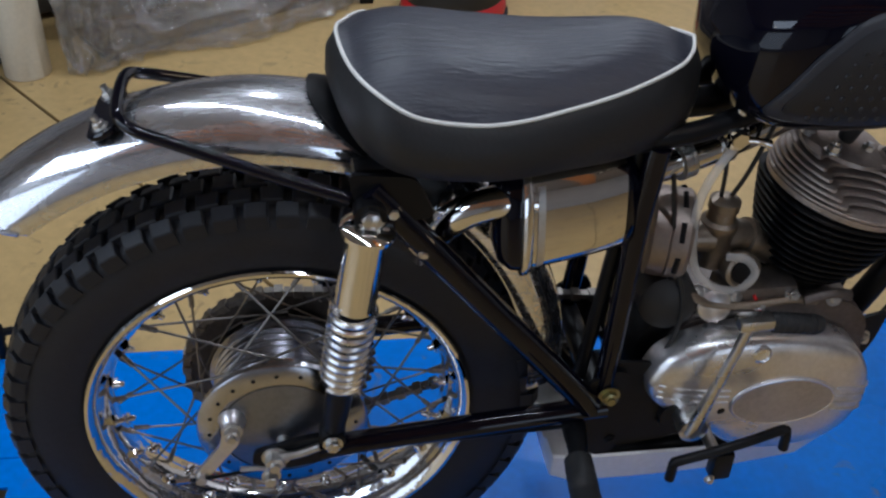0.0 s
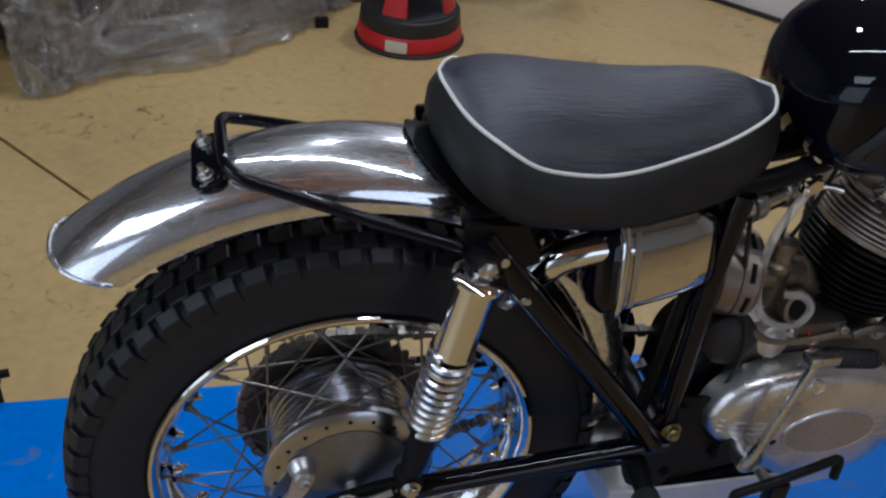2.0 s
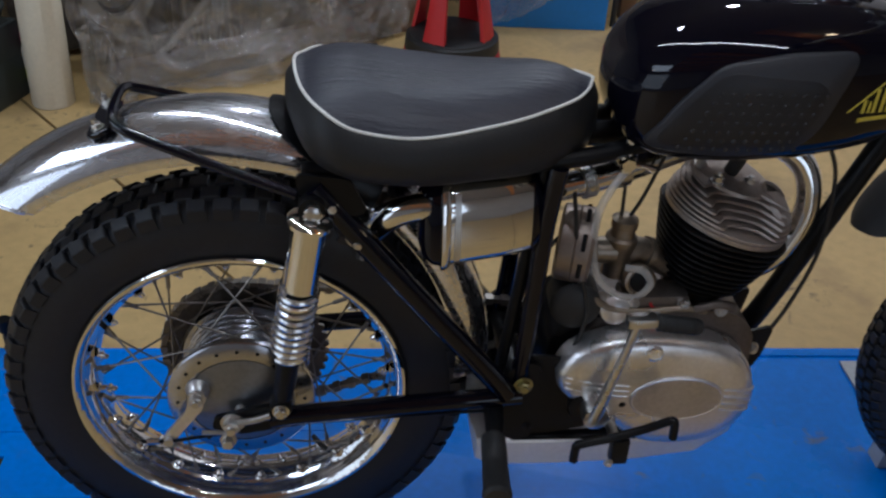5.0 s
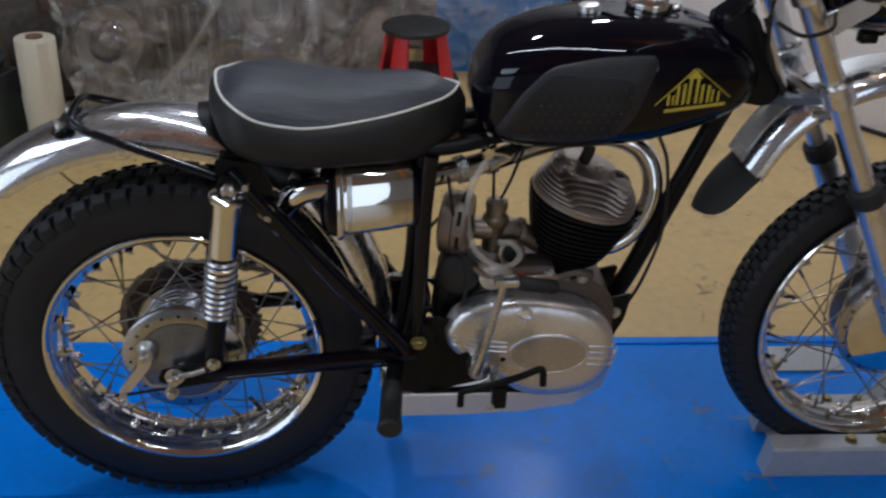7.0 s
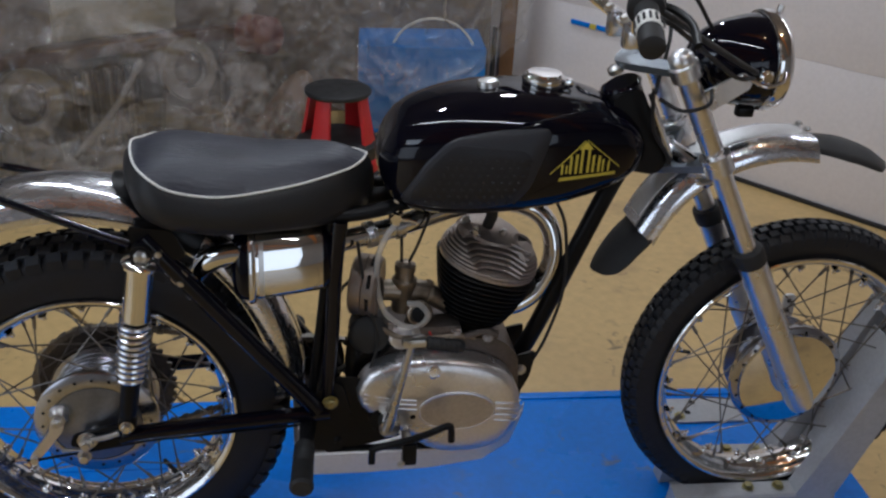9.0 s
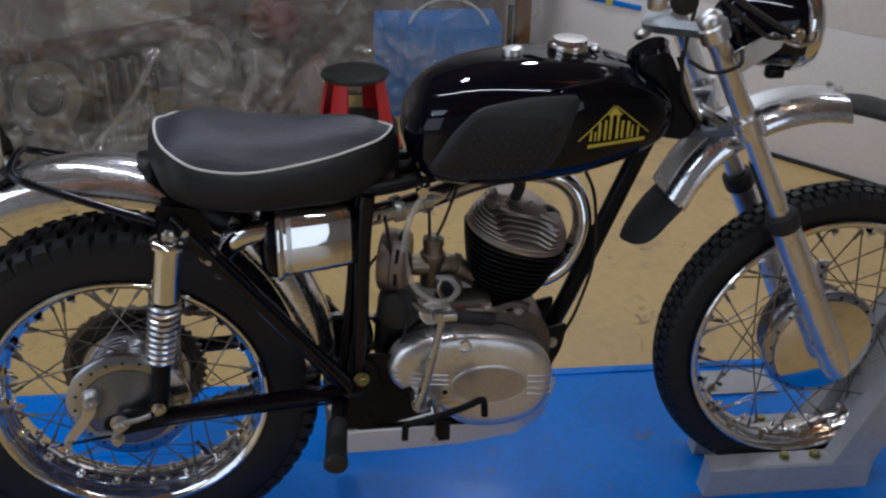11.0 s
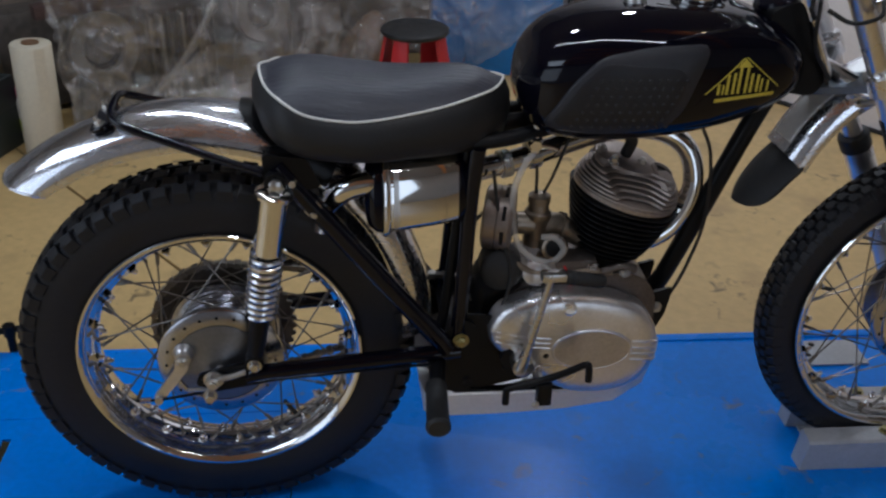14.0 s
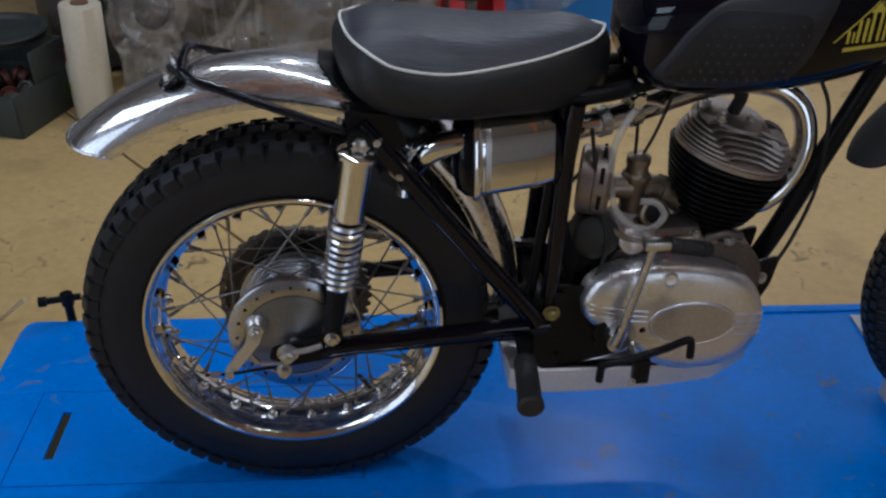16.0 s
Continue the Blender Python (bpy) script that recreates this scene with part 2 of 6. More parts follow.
def clear_sheet():
    m = bpy.data.materials.new("clear_plastic_sheet")
    m.use_nodes = True
    nt = m.node_tree
    b = nt.nodes["Principled BSDF"]
    b.inputs["Base Color"].default_value = (0.56, 0.50, 0.46, 1)
    b.inputs["Roughness"].default_value = 0.10
    b.inputs["Specular IOR Level"].default_value = 0.9
    see = nt.nodes.new("ShaderNodeBsdfTransparent")
    see.inputs["Color"].default_value = (0.9, 0.9, 0.88, 1)
    mix = nt.nodes.new("ShaderNodeMixShader")
    n = nt.nodes.new("ShaderNodeTexNoise")
    n.inputs["Scale"].default_value, n.inputs["Detail"].default_value, n.inputs["Distortion"].default_value = 6.5, 8.0, 1.6
    veil = nt.nodes.new("ShaderNodeMapRange")
    veil.inputs["From Min"].default_value, veil.inputs["From Max"].default_value = 0.42, 0.68
    veil.inputs["To Min"].default_value, veil.inputs["To Max"].default_value = 0.07, 0.30
    nt.links.new(n.outputs["Fac"], veil.inputs["Value"])
    # creases whiten the film along thin lines
    tex = nt.nodes.new("ShaderNodeTexCoord")
    bend = nt.nodes.new("ShaderNodeTexNoise")
    bend.inputs["Scale"].default_value, bend.inputs["Detail"].default_value = 5.0, 4.0
    shift = nt.nodes.new("ShaderNodeVectorMath")
    shift.operation = "MULTIPLY_ADD"
    shift.inputs[1].default_value = (0.22, 0.22, 0.22)
    nt.links.new(bend.outputs["Color"], shift.inputs[0])
    nt.links.new(tex.outputs["Object"], shift.inputs[2])
    total = veil.outputs["Result"]
    for size, width, amount in ((3.2, 0.008, 0.40), (7.0, 0.009, 0.32), (12.0, 0.010, 0.24)):
        fold = nt.nodes.new("ShaderNodeTexNoise")
        fold.inputs["Scale"].default_value, fold.inputs["Detail"].default_value, fold.inputs["Distortion"].default_value = size, 1.5, 0.8
        nt.links.new(shift.outputs["Vector"], fold.inputs["Vector"])
        gap = nt.nodes.new("ShaderNodeMath")
        gap.operation = "SUBTRACT"
        gap.inputs[1].default_value = 0.5
        nt.links.new(fold.outputs["Fac"], gap.inputs[0])
        size_ = nt.nodes.new("ShaderNodeMath")
        size_.operation = "ABSOLUTE"
        nt.links.new(gap.outputs[0], size_.inputs[0])
        thin = nt.nodes.new("ShaderNodeMapRange")
        thin.inputs["From Min"].default_value, thin.inputs["From Max"].default_value = 0.0, width
        thin.inputs["To Min"].default_value, thin.inputs["To Max"].default_value = amount, 0.0
        nt.links.new(size_.outputs[0], thin.inputs["Value"])
        held = nt.nodes.new("ShaderNodeMath")
        held.operation = "MULTIPLY"
        nt.links.new(thin.outputs["Result"], held.inputs[0])
        nt.links.new(n.outputs["Fac"], held.inputs[1])
        add = nt.nodes.new("ShaderNodeMath")
        add.operation = "ADD"
        add.use_clamp = True
        nt.links.new(total, add.inputs[0])
        nt.links.new(held.outputs[0], add.inputs[1])
        total = add.outputs[0]
    nt.links.new(total, mix.inputs["Fac"])
    nt.links.new(see.outputs[0], mix.inputs[1])
    nt.links.new(b.outputs[0], mix.inputs[2])
    relief = nt.nodes.new("ShaderNodeBump")
    relief.inputs["Strength"].default_value, relief.inputs["Distance"].default_value = 0.9, 0.02
    w = nt.nodes.new("ShaderNodeTexNoise")
    w.inputs["Scale"].default_value, w.inputs["Detail"].default_value, w.inputs["Distortion"].default_value = 13.0, 8.0, 1.4
    nt.links.new(w.outputs["Fac"], relief.inputs["Height"])
    nt.links.new(relief.outputs["Normal"], b.inputs["Normal"])
    shine = nt.nodes.new("ShaderNodeBsdfGlossy")
    shine.inputs["Roughness"].default_value = 0.09
    nt.links.new(relief.outputs["Normal"], shine.inputs["Normal"])
    film = nt.nodes.new("ShaderNodeMixShader")
    film.inputs["Fac"].default_value = 0.085
    nt.links.new(mix.outputs[0], film.inputs[1])
    nt.links.new(shine.outputs[0], film.inputs[2])
    nt.links.new(film.outputs[0], nt.nodes["Material Output"].inputs["Surface"])
    return m


SHEET = clear_sheet()
TUBE.node_tree.nodes["Principled BSDF"].inputs["Alpha"].default_value = 0.36


def hazed(m, rough, share):
    """Hand polish: a sharp mirror under a broad haze of fine scratches."""
    nt = m.node_tree
    haze = nt.nodes.new("ShaderNodeBsdfAnisotropic")
    haze.inputs["Roughness"].default_value = rough
    haze.inputs["Color"].default_value = (0.86, 0.87, 0.91, 1)
    mix = nt.nodes.new("ShaderNodeMixShader")
    swirl = nt.nodes.new("ShaderNodeTexNoise")
    swirl.inputs["Scale"].default_value, swirl.inputs["Detail"].default_value, swirl.inputs["Distortion"].default_value = 16.0, 6.0, 1.5
    amount = nt.nodes.new("ShaderNodeMapRange")
    amount.inputs["From Min"].default_value, amount.inputs["From Max"].default_value = 0.35, 0.65
    amount.inputs["To Min"].default_value, amount.inputs["To Max"].default_value = share * 0.5, share * 1.4
    nt.links.new(swirl.outputs["Fac"], amount.inputs["Value"])
    nt.links.new(amount.outputs["Result"], mix.inputs["Fac"])
    nt.links.new(nt.nodes["Principled BSDF"].outputs[0], mix.inputs[1])
    nt.links.new(haze.outputs[0], mix.inputs[2])
    nt.links.new(mix.outputs[0], nt.nodes["Material Output"].inputs["Surface"])


hazed(BLADE, 0.36, 0.23)
hazed(ALLOY, 0.34, 0.16)
hazed(CAST, 0.55, 0.15)


# ---- shapes ----
def part(name, bm, mat, parent=None, label="", smooth=40):
    """Links a bmesh as one mesh object under a thing or a part."""
    bmesh.ops.recalc_face_normals(bm, faces=bm.faces)
    me = bpy.data.meshes.new(name)
    bm.to_mesh(me)
    bm.free()
    me.materials.append(mat)
    if smooth:
        me.shade_smooth()
        me.set_sharp_from_angle(angle=radians(smooth))
    ob = new(name, me)
    if parent:
        ob.parent = parent
    if label:
        ob["label"] = label
    return ob


def repeat(ob, m, parent=None):
    """Another object on the same mesh."""
    o = ob.copy()
    scene.collection.objects.link(o)
    o.parent = parent or ob.parent
    o.matrix_basis = m
    return o


def thing(name, label, category, place=(0, 0, 0), turn=0.0, kind="", group=""):
    ob = new(name)
    ob.empty_display_size = 0.1
    ob.location = place
    ob.rotation_euler = (0, 0, turn)
    return tagged(ob, label, category, group, kind)


def V(*a):
    return Vector(a)


def bridge(bm, a, b, closed=True):
    n = len(a)
    for i in range(n if closed else n - 1):
        bm.faces.new((a[i], a[(i + 1) % n], b[(i + 1) % n], b[i]))


def ring_strip(bm, rings, closed=True, caps=True, loop=False):
    """Skins a row of point rings."""
    vs = [[bm.verts.new(p) for p in r] for r in rings]
    for a, b in zip(vs, vs[1:]):
        bridge(bm, a, b, closed)
    if loop:
        bridge(bm, vs[-1], vs[0], closed)
    elif caps and closed:
        bm.faces.new(vs[0][::-1])
        bm.faces.new(vs[-1])
    return bm


def box(bm, centre, size, bevel=0.0, m=None, seg=2):
    made = bmesh.ops.create_cube(bm, size=1.0)["verts"]
    bmesh.ops.transform(bm, matrix=Matrix.Translation(centre) @ Matrix.Diagonal((*size, 1)), verts=made)
    if bevel:
        edges = list({e for v in made for e in v.link_edges})
        out = bmesh.ops.bevel(bm, geom=edges, offset=bevel, segments=seg, affect="EDGES", profile=0.6)
        made = list({v for f in out["faces"] for v in f.verts} | {v for v in made if v.is_valid})
    if m:
        bmesh.ops.transform(bm, matrix=m, verts=list({w for v in made for f in v.link_faces for w in f.verts}))
    return bm


def boxed(centre, size, bevel=0.003, m=None):
    return box(bmesh.new(), centre, size, bevel, m)


def basis(way):
    w = Vector(way).normalized()
    u = w.orthogonal().normalized()
    return u, w.cross(u), w


def lathe(profile, seg=32, place=(0, 0, 0), way=(0, -1, 0), bm=None, caps=True):
    """A turned shape: (radius, distance along the way)."""
    bm = bm or bmesh.new()
    u, v, w = basis(way)
    o = Vector(place)
    rings = [[o + w * h + (u * math.cos(k * math.tau / seg) + v * math.sin(k * math.tau / seg)) * max(r, 1e-4) for k in range(seg)] for r, h in profile]
    return ring_strip(bm, rings, True, caps)


def smooth_path(points, steps=8):
    """A soft line through the points."""
    p = [Vector(q) for q in points]
    p = [p[0] * 2 - p[1]] + p + [p[-1] * 2 - p[-2]]
    out = []
    for a, b, c, d in zip(p, p[1:], p[2:], p[3:]):
        for k in range(steps):
            t = k / steps
            out.append(0.5 * ((2 * b) + (c - a) * t + (2 * a - 5 * b + 4 * c - d) * t * t + (3 * b - a - 3 * c + d) * t ** 3))
    return out + [p[-2]]


def pipe(points, radius, seg=14, bm=None, soft=True, steps=8, flat=1.0, loop=False, ends=None):
    """A tube along a line; radius may be a list, one for each given point."""
    bm = bm or bmesh.new()
    line = smooth_path(points, steps) if soft and len(points) > 2 else [Vector(q) for q in points]
    n = len(line)
    radii = np.interp(np.linspace(0, 1, n), np.linspace(0, 1, len(radius)), radius) if isinstance(radius, (list, tuple)) else [radius] * n
    u = None
    rings = []
    for i, q in enumerate(line):
        w = (line[min(i + 1, n - 1)] - line[max(i - 1, 0)]).normalized()
        u = w.orthogonal().normalized() if u is None else (u - w * u.dot(w)).normalized()
        v = w.cross(u)
        rings.append([q + (u * math.cos(k * math.tau / seg) + v * math.sin(k * math.tau / seg) * flat) * radii[i] for k in range(seg)])
    return ring_strip(bm, rings)


def bolt(bm, place, way, r=0.008, h=0.006, shank=0.0):
    """A hexagon head on a washer."""
    lathe([(r * 1.35, 0), (r * 1.35, 0.0015)], 20, place, way, bm)
    lathe([(r, 0.0015), (r, h), (r * 0.86, h + 0.001)], 6, place, way, bm)
    if shank:
        lathe([(r * 0.55, h), (r * 0.55, h + shank)], 10, place, way, bm)
    return bm


def slab(outline, y0, y1, bevel=0.0, bm=None, seg=2):
    """A plate of an outline in x and z, between two depths."""
    bm = bm or bmesh.new()
    a = [bm.verts.new((x, y0, z)) for x, z in outline]
    f = bm.faces.new(a)
    ext = bmesh.ops.extrude_face_region(bm, geom=[f])
    moved = [e for e in ext["geom"] if isinstance(e, bmesh.types.BMVert)]
    bmesh.ops.translate(bm, verts=moved, vec=(0, y1 - y0, 0))
    if bevel:
        front = {v for v in a}
        edges = [e for e in bm.edges if e.verts[0] in front and e.verts[1] in front]
        bmesh.ops.bevel(bm, geom=edges, offset=bevel, segments=seg, affect="EDGES", profile=0.5)
    return bm


def oval(cx, cz, rx, rz, n=40, power=2.0, tilt=0.0):
    out = []
    for k in range(n):
        t = k * math.tau / n
        c, s = math.cos(t), math.sin(t)
        x = rx * math.copysign(abs(c) ** (2 / power), c)
        z = rz * math.copysign(abs(s) ** (2 / power), s)
        out.append((cx + x * math.cos(tilt) - z * math.sin(tilt), cz + x * math.sin(tilt) + z * math.cos(tilt)))
    return out


def lerp(table, x):
    return float(np.interp(x, [t[0] for t in table], [t[1] for t in table]))


# ---- the room ----
def wall(name, a0, a1, b0, b1, z0, z1, mat, label):
    bm = bmesh.new()
    box(bm, ((a0 + a1) / 2, (b0 + b1) / 2, (z0 + z1) / 2), (abs(a1 - a0), abs(b1 - b0), z1 - z0))
    ob = part(name, bm, mat, None, smooth=0)
    ob.rotation_euler = (0, 0, ROOM)
    return tagged(ob, label, "wall", kind="structure")


LINE = 0.426
floor = thing("floor", "ochre painted concrete floor with a dark joint", "floor", kind="structure", turn=ROOM)
part("slab", boxed((0, (3.06 + LINE) / 2 + 0.0025, -0.1), (13, 3.06 - LINE - 0.005, 0.2), 0.002), FLOOR, floor, smooth=0)
part("slab", boxed((0, (LINE - 4.6) / 2 - 0.0025, -0.1), (13, LINE + 4.6 - 0.005, 0.2), 0.002), FLOOR, floor, smooth=0)
part("joint_filler", boxed((0, LINE, -0.105), (13, 0.0049, 0.19), 0), JOINT, floor, smooth=0)
wall("wall_west", -6.5, -6.3, -4.6, 3.06, 0, CEIL, PLASTER, "plain plastered side wall")
wall("wall_east", 6.3, 6.5, -4.6, 3.06, 0, CEIL, PLASTER, "plain plastered side wall")
wall("wall_south", -6.3, 6.3, -4.8, -4.6, 0, CEIL, PLASTER, "plain plastered wall behind the lift")
wall("wall_north", -6.3, -3.4, 3.06, 3.3, 0, CEIL, PLASTER, "plain plastered wall beside the gate")
ceiling = wall("ceiling", -6.5, 6.5, -4.8, 3.3, CEIL, CEIL + 0.2, SOFFIT, "dusty grey workshop ceiling with brown timber beams")
for b, wide in ((-3.35, 0.16), (-2.75, 0.20), (-2.10, 0.17), (-1.60, 0.22), (-1.15, 0.15), (-0.72, 0.17), (0.75, 0.22)):
    part("beam", boxed((3.45, b, CEIL - 0.045), (5.6, wide, 0.088), 0.004), BEAM, ceiling)

gate = thing("door_1", "closed white sectional gate with ribbed panels and a dark bottom seal", "gate", kind="structure", turn=ROOM)
for k in range(5):
    z0 = 0.019 + k * 0.562
    part("panel", boxed((1.45, 3.085, z0 + 0.279), (9.7, 0.045, 0.5616), 0.0015), WHITE, gate)
part("bottom_seal", boxed((1.45, 3.075, 0.009), (9.7, 0.05, 0.017), 0.004), RUBBER, gate, "black rubber seal")
part("lift_handle", boxed((-0.86, 3.058, 0.085), (0.045, 0.012, 0.085), 0.004), GREY, gate, "small grey plate")
part("blue_strip", boxed((-1.08, 3.058, 0.50), (0.30, 0.008, 0.022), 0.002), BLUE, gate, "blue tape strip")
part("yellow_strip", boxed((-1.10, 3.0525, 0.50), (0.035, 0.004, 0.023), 0.0), YELLOW, gate, "yellow label")

# ---- the lift ----
PLAT = 0.132
lift = thing("motorcycle_lift", "blue painted steel motorcycle lift table with scuffed top", "lift", (0, 0, 0), radians(-2.6))
LX0, LX1, LY0, LY1 = -0.672, 1.62, -0.27, 0.454


def plate(outline, z0, z1, bevel=0.0):
    bm = bmesh.new()
    vs = [bm.verts.new((x, y, z1)) for x, y in outline]
    f = bm.faces.new(vs)
    ext = bmesh.ops.extrude_face_region(bm, geom=[f])
    bmesh.ops.translate(bm, verts=[e for e in ext["geom"] if isinstance(e, bmesh.types.BMVert)], vec=(0, 0, z0 - z1))
    if bevel:
        edges = [e for e in bm.edges if all(abs(v.co.z - z1) < 1e-6 for v in e.verts)]
        bmesh.ops.bevel(bm, geom=edges, offset=bevel, segments=3, affect="EDGES", profile=0.5)
    return bm


# the deck is made of strips round a drop-out plate
PX0, PX1, PY0, PY1 = -0.555, 0.10, -0.049, 0.209
G = 0.0022
part("deck", plate([(LX0, LY0 + 0.05), (LX0 + 0.035, LY0), (LX1 - 0.05, LY0), (LX1, LY0 + 0.05), (LX1, LY1 - 0.05), (LX1 - 0.05, LY1), (LX0 + 0.022, LY1), (LX0 + 0.006, LY1 - 0.012), (LX0, LY1 - 0.04),
                    (LX0, PY1 + G), (PX1 + G, PY1 + G), (PX1 + G, PY0 - G), (LX0, PY0 - G)], 0.09, PLAT, 0.0015), BLUE, lift, smooth=30)
part("deck_rear", plate([(LX0, PY0 - G), (PX0 - G, PY0 - G), (PX0 - G, PY1 + G), (LX0, PY1 + G)], 0.09, PLAT - 0.0003), BLUE, lift)
SX, SY0, SY1, SW = -0.491, 0.017, 0.148, 0.009
for x0, x1, y0, y1 in ((PX0, SX - SW, PY0, PY1), (SX + SW, PX1, PY0, PY1), (SX - SW, SX + SW, PY0, SY0), (SX - SW, SX + SW, SY1, PY1)):
    part("drop_plate", plate([(x0, y0), (x1, y0), (x1, y1), (x0, y1)], 0.125, PLAT - 0.0005), BLUE, lift)
part("edge_lip", boxed(((0.45 + LX1) / 2, LY1 - 0.014, PLAT - 0.004), (LX1 - 0.45 - 0.07, 0.026, 0.016), 0.003), BLUE, lift)
bm = bmesh.new()
for y in (LY0 + 0.08, LY1 - 0.08):
    box(bm, (0.45, y, 0.055), (2.0, 0.05, 0.07), 0.004)
    box(bm, (0.45, y, 0.01), (2.1, 0.08, 0.02), 0.003)
part("scissor_base", bm, GREY, lift)

# ---- the motorcycle ----
bike = thing("motorcycle", "restored black trials motorcycle with polished alloy mudguards on lift", "motorcycle")
AX, AZ = V(0, 0, 0.4714), V(1.335, 0, 0.4765)


def tyre(name, c, rim, outer, half, knobs, rows, label, square=0.20):
    """A knobbly tyre: rounded carcass with separate tread blocks in staggered rows."""
    prof = []
    h = outer - rim
    for k in range(15):
        t = -math.pi * 0.5 + (k / 14) * math.pi
        w = math.sin(t)
        y = half * math.copysign(abs(w) ** 0.75, w)
        r = rim - 0.008 + h * abs(math.cos(t)) ** square
        if k in (0, 14):
            y, r = y * 0.62, rim - 0.012
        if k in (1, 13):
            y, r = y * 0.86, rim + h * 0.12
        prof.append((r, y))
    n = 96
    rings = [[V(math.cos(a) * r, y, math.sin(a) * r) for r, y in prof] for a in (j * math.tau / n for j in range(n))]
    carcass = part(name, ring_strip(bmesh.new(), rings, closed=False, loop=True), TYRE, bike, label, smooth=60)
    carcass.location = c
    step = math.tau / knobs
    for k, (y, dy, dr, tilt) in enumerate(rows):
        bm = bmesh.new()
        top = outer - dr + 0.0005
        root = top - (0.017 if abs(y) > 0.03 else 0.014)
        pts = []
        for r, grow in ((root, 1.05), (top - 0.0015, 1.0), (top, 0.86)):
            for sa, sy in ((-1, -1), (1, -1), (1, 1), (-1, 1)):
                aa, yy = sa * step * 0.36 * grow, y + sy * dy * grow
                rr = r - (tilt * (abs(yy) - abs(y)) if y else 0.0)
                pts.append(V(math.sin(aa) * rr, yy, math.cos(aa) * rr))
        vs = [bm.verts.new(p) for p in pts]
        for a in (0, 4):
            bridge(bm, vs[a:a + 4], vs[a + 4:a + 8])
        bm.faces.new(vs[8:12])
        first = part("tread_block", bm, TYRE, carcass, smooth=0)
        for i in range(knobs):
            m = Matrix.Rotation((i + (0.5 if k in (1, 2) else 0.0)) * step, 4, "Y")
            if i == 0:
                first.matrix_basis = m
            else:
                repeat(first, m)
    return carcass


def rim_ring(c, r, half, parent, name="rim"):
    bed = [(0.009, 0.72), (0.012, 0.50), (0.0175, 0.38), (0.0235, 0.24), (0.025, 0.0)]
    well = [(0.0085, 0.94), (0.0125, 0.85), (0.0148, 0.70), (0.0165, 0.55), (0.0215, 0.42), (0.0275, 0.26), (0.0292, 0.0)]
    prof = [(r, -half), (r + 0.002, -half + 0.003), (r - 0.005, -half + 0.006)] + [(r - d, -half * f) for d, f in bed] + [(r - d, half * f) for d, f in bed[-2::-1]]
    prof += [(r - 0.005, half - 0.006), (r + 0.002, half - 0.003), (r, half), (r - 0.004, half)] + [(r - d, half * f) for d, f in well] + [(r - d, -half * f) for d, f in well[-2::-1]] + [(r - 0.004, -half)]
    n = 96
    rings = [[c + V(math.cos(a) * q, y, math.sin(a) * q) for q, y in prof] for a in (j * math.tau / n for j in range(n))]
    return part(name, ring_strip(bmesh.new(), rings, True, False, loop=True), RIMCHROME, parent, "bright chromed steel rim", smooth=32)


def spokes(c, rim_r, hub_r, hub_y, count, parent):
    """Crossed spokes with nipples, alternately from both flanges."""
    bm = bmesh.new()
    lathe([(0.0016, 0), (0.0016, 0.93)], 6, (0, 0, 0), (0, 0, 1), bm)
    lathe([(0.0032, 0.90), (0.0032, 0.985), (0.0046, 1.0)], 8, (0, 0, 0), (0, 0, 1), bm)
    first = part("spoke", bm, SPOKE, parent)
    per = count // 4
    done = 0
    for side in (-1, 1):
        for lean in (-1, 1):
            for k in range(per):
                a = (k + (0.25 if side > 0 else 0.0)) * math.tau / per
                b = a + lean * (math.tau / per) * 1.55 + (math.tau / per) * 0.25 * lean
                p = c + V(math.cos(a) * hub_r, side * (hub_y + 0.003 * lean), math.sin(a) * hub_r)
                q = c + V(math.cos(b) * rim_r, side * 0.015, math.sin(b) * rim_r)
                u, v, w = basis(q - p)
                d = (q - p).length
                m = Matrix((u.resized(4), v.resized(4), w.resized(4) * 1.0, (0, 0, 0, 1))).transposed()
                m = Matrix.Translation(p) @ m.to_3x3().to_4x4() @ Matrix.Diagonal((1, 1, d, 1))
                if done == 0:
                    first.matrix_basis = m
                else:
                    repeat(first, m)
                done += 1


def seats(c, r, count, parent):
    """Punched dimples in the rim bed, with the nipple ends."""
    bm = bmesh.new()
    for k in range(count):
        a = (k + 0.3) * math.tau / count
        y = 0.017 * (1 if k % 2 else -1)
        lathe([(0.009, 0.0), (0.0075, 0.0025), (0.0045, 0.003), (0.0033, 0.010), (0.002, 0.011)], 10, c + V(math.cos(a) * r, y, math.sin(a) * r), V(-math.cos(a), -y * 3, -math.sin(a)), bm)
    return tagged(part("spoke_dimple", bm, CHROME, parent, "chromed spoke dimples"), kind="stuff")


# rear wheel
ribs = [(0.084 + (0.007 if k % 4 in (1, 2) else 0.0), 0.032 - 0.0030 * k) for k in range(22)]
hub = lathe([(0.012, 0.050), (0.062, 0.050), (0.068, 0.043), (0.096, 0.042), (0.097, 0.035)] + ribs + [(0.086, -0.036), (0.104, -0.049), (0.108, -0.053), (0.108, -0.061), (0.105, -0.0635), (0.0795, -0.066), (0.079, -0.062), (0.02, -0.062)], 64, AX, (0, 1, 0))
rear_wheel = part("rear_wheel", hub, HUBGREY, bike, "dulled full-width alloy hub")
part("brake_plate", lathe([(0.078, -0.062), (0.0775, -0.066), (0.072, -0.0675), (0.055, -0.071), (0.035, -0.076), (0.022, -0.080), (0.014, -0.083)], 64, AX, (0, 1, 0)), DULL, rear_wheel, "brushed grey brake plate")
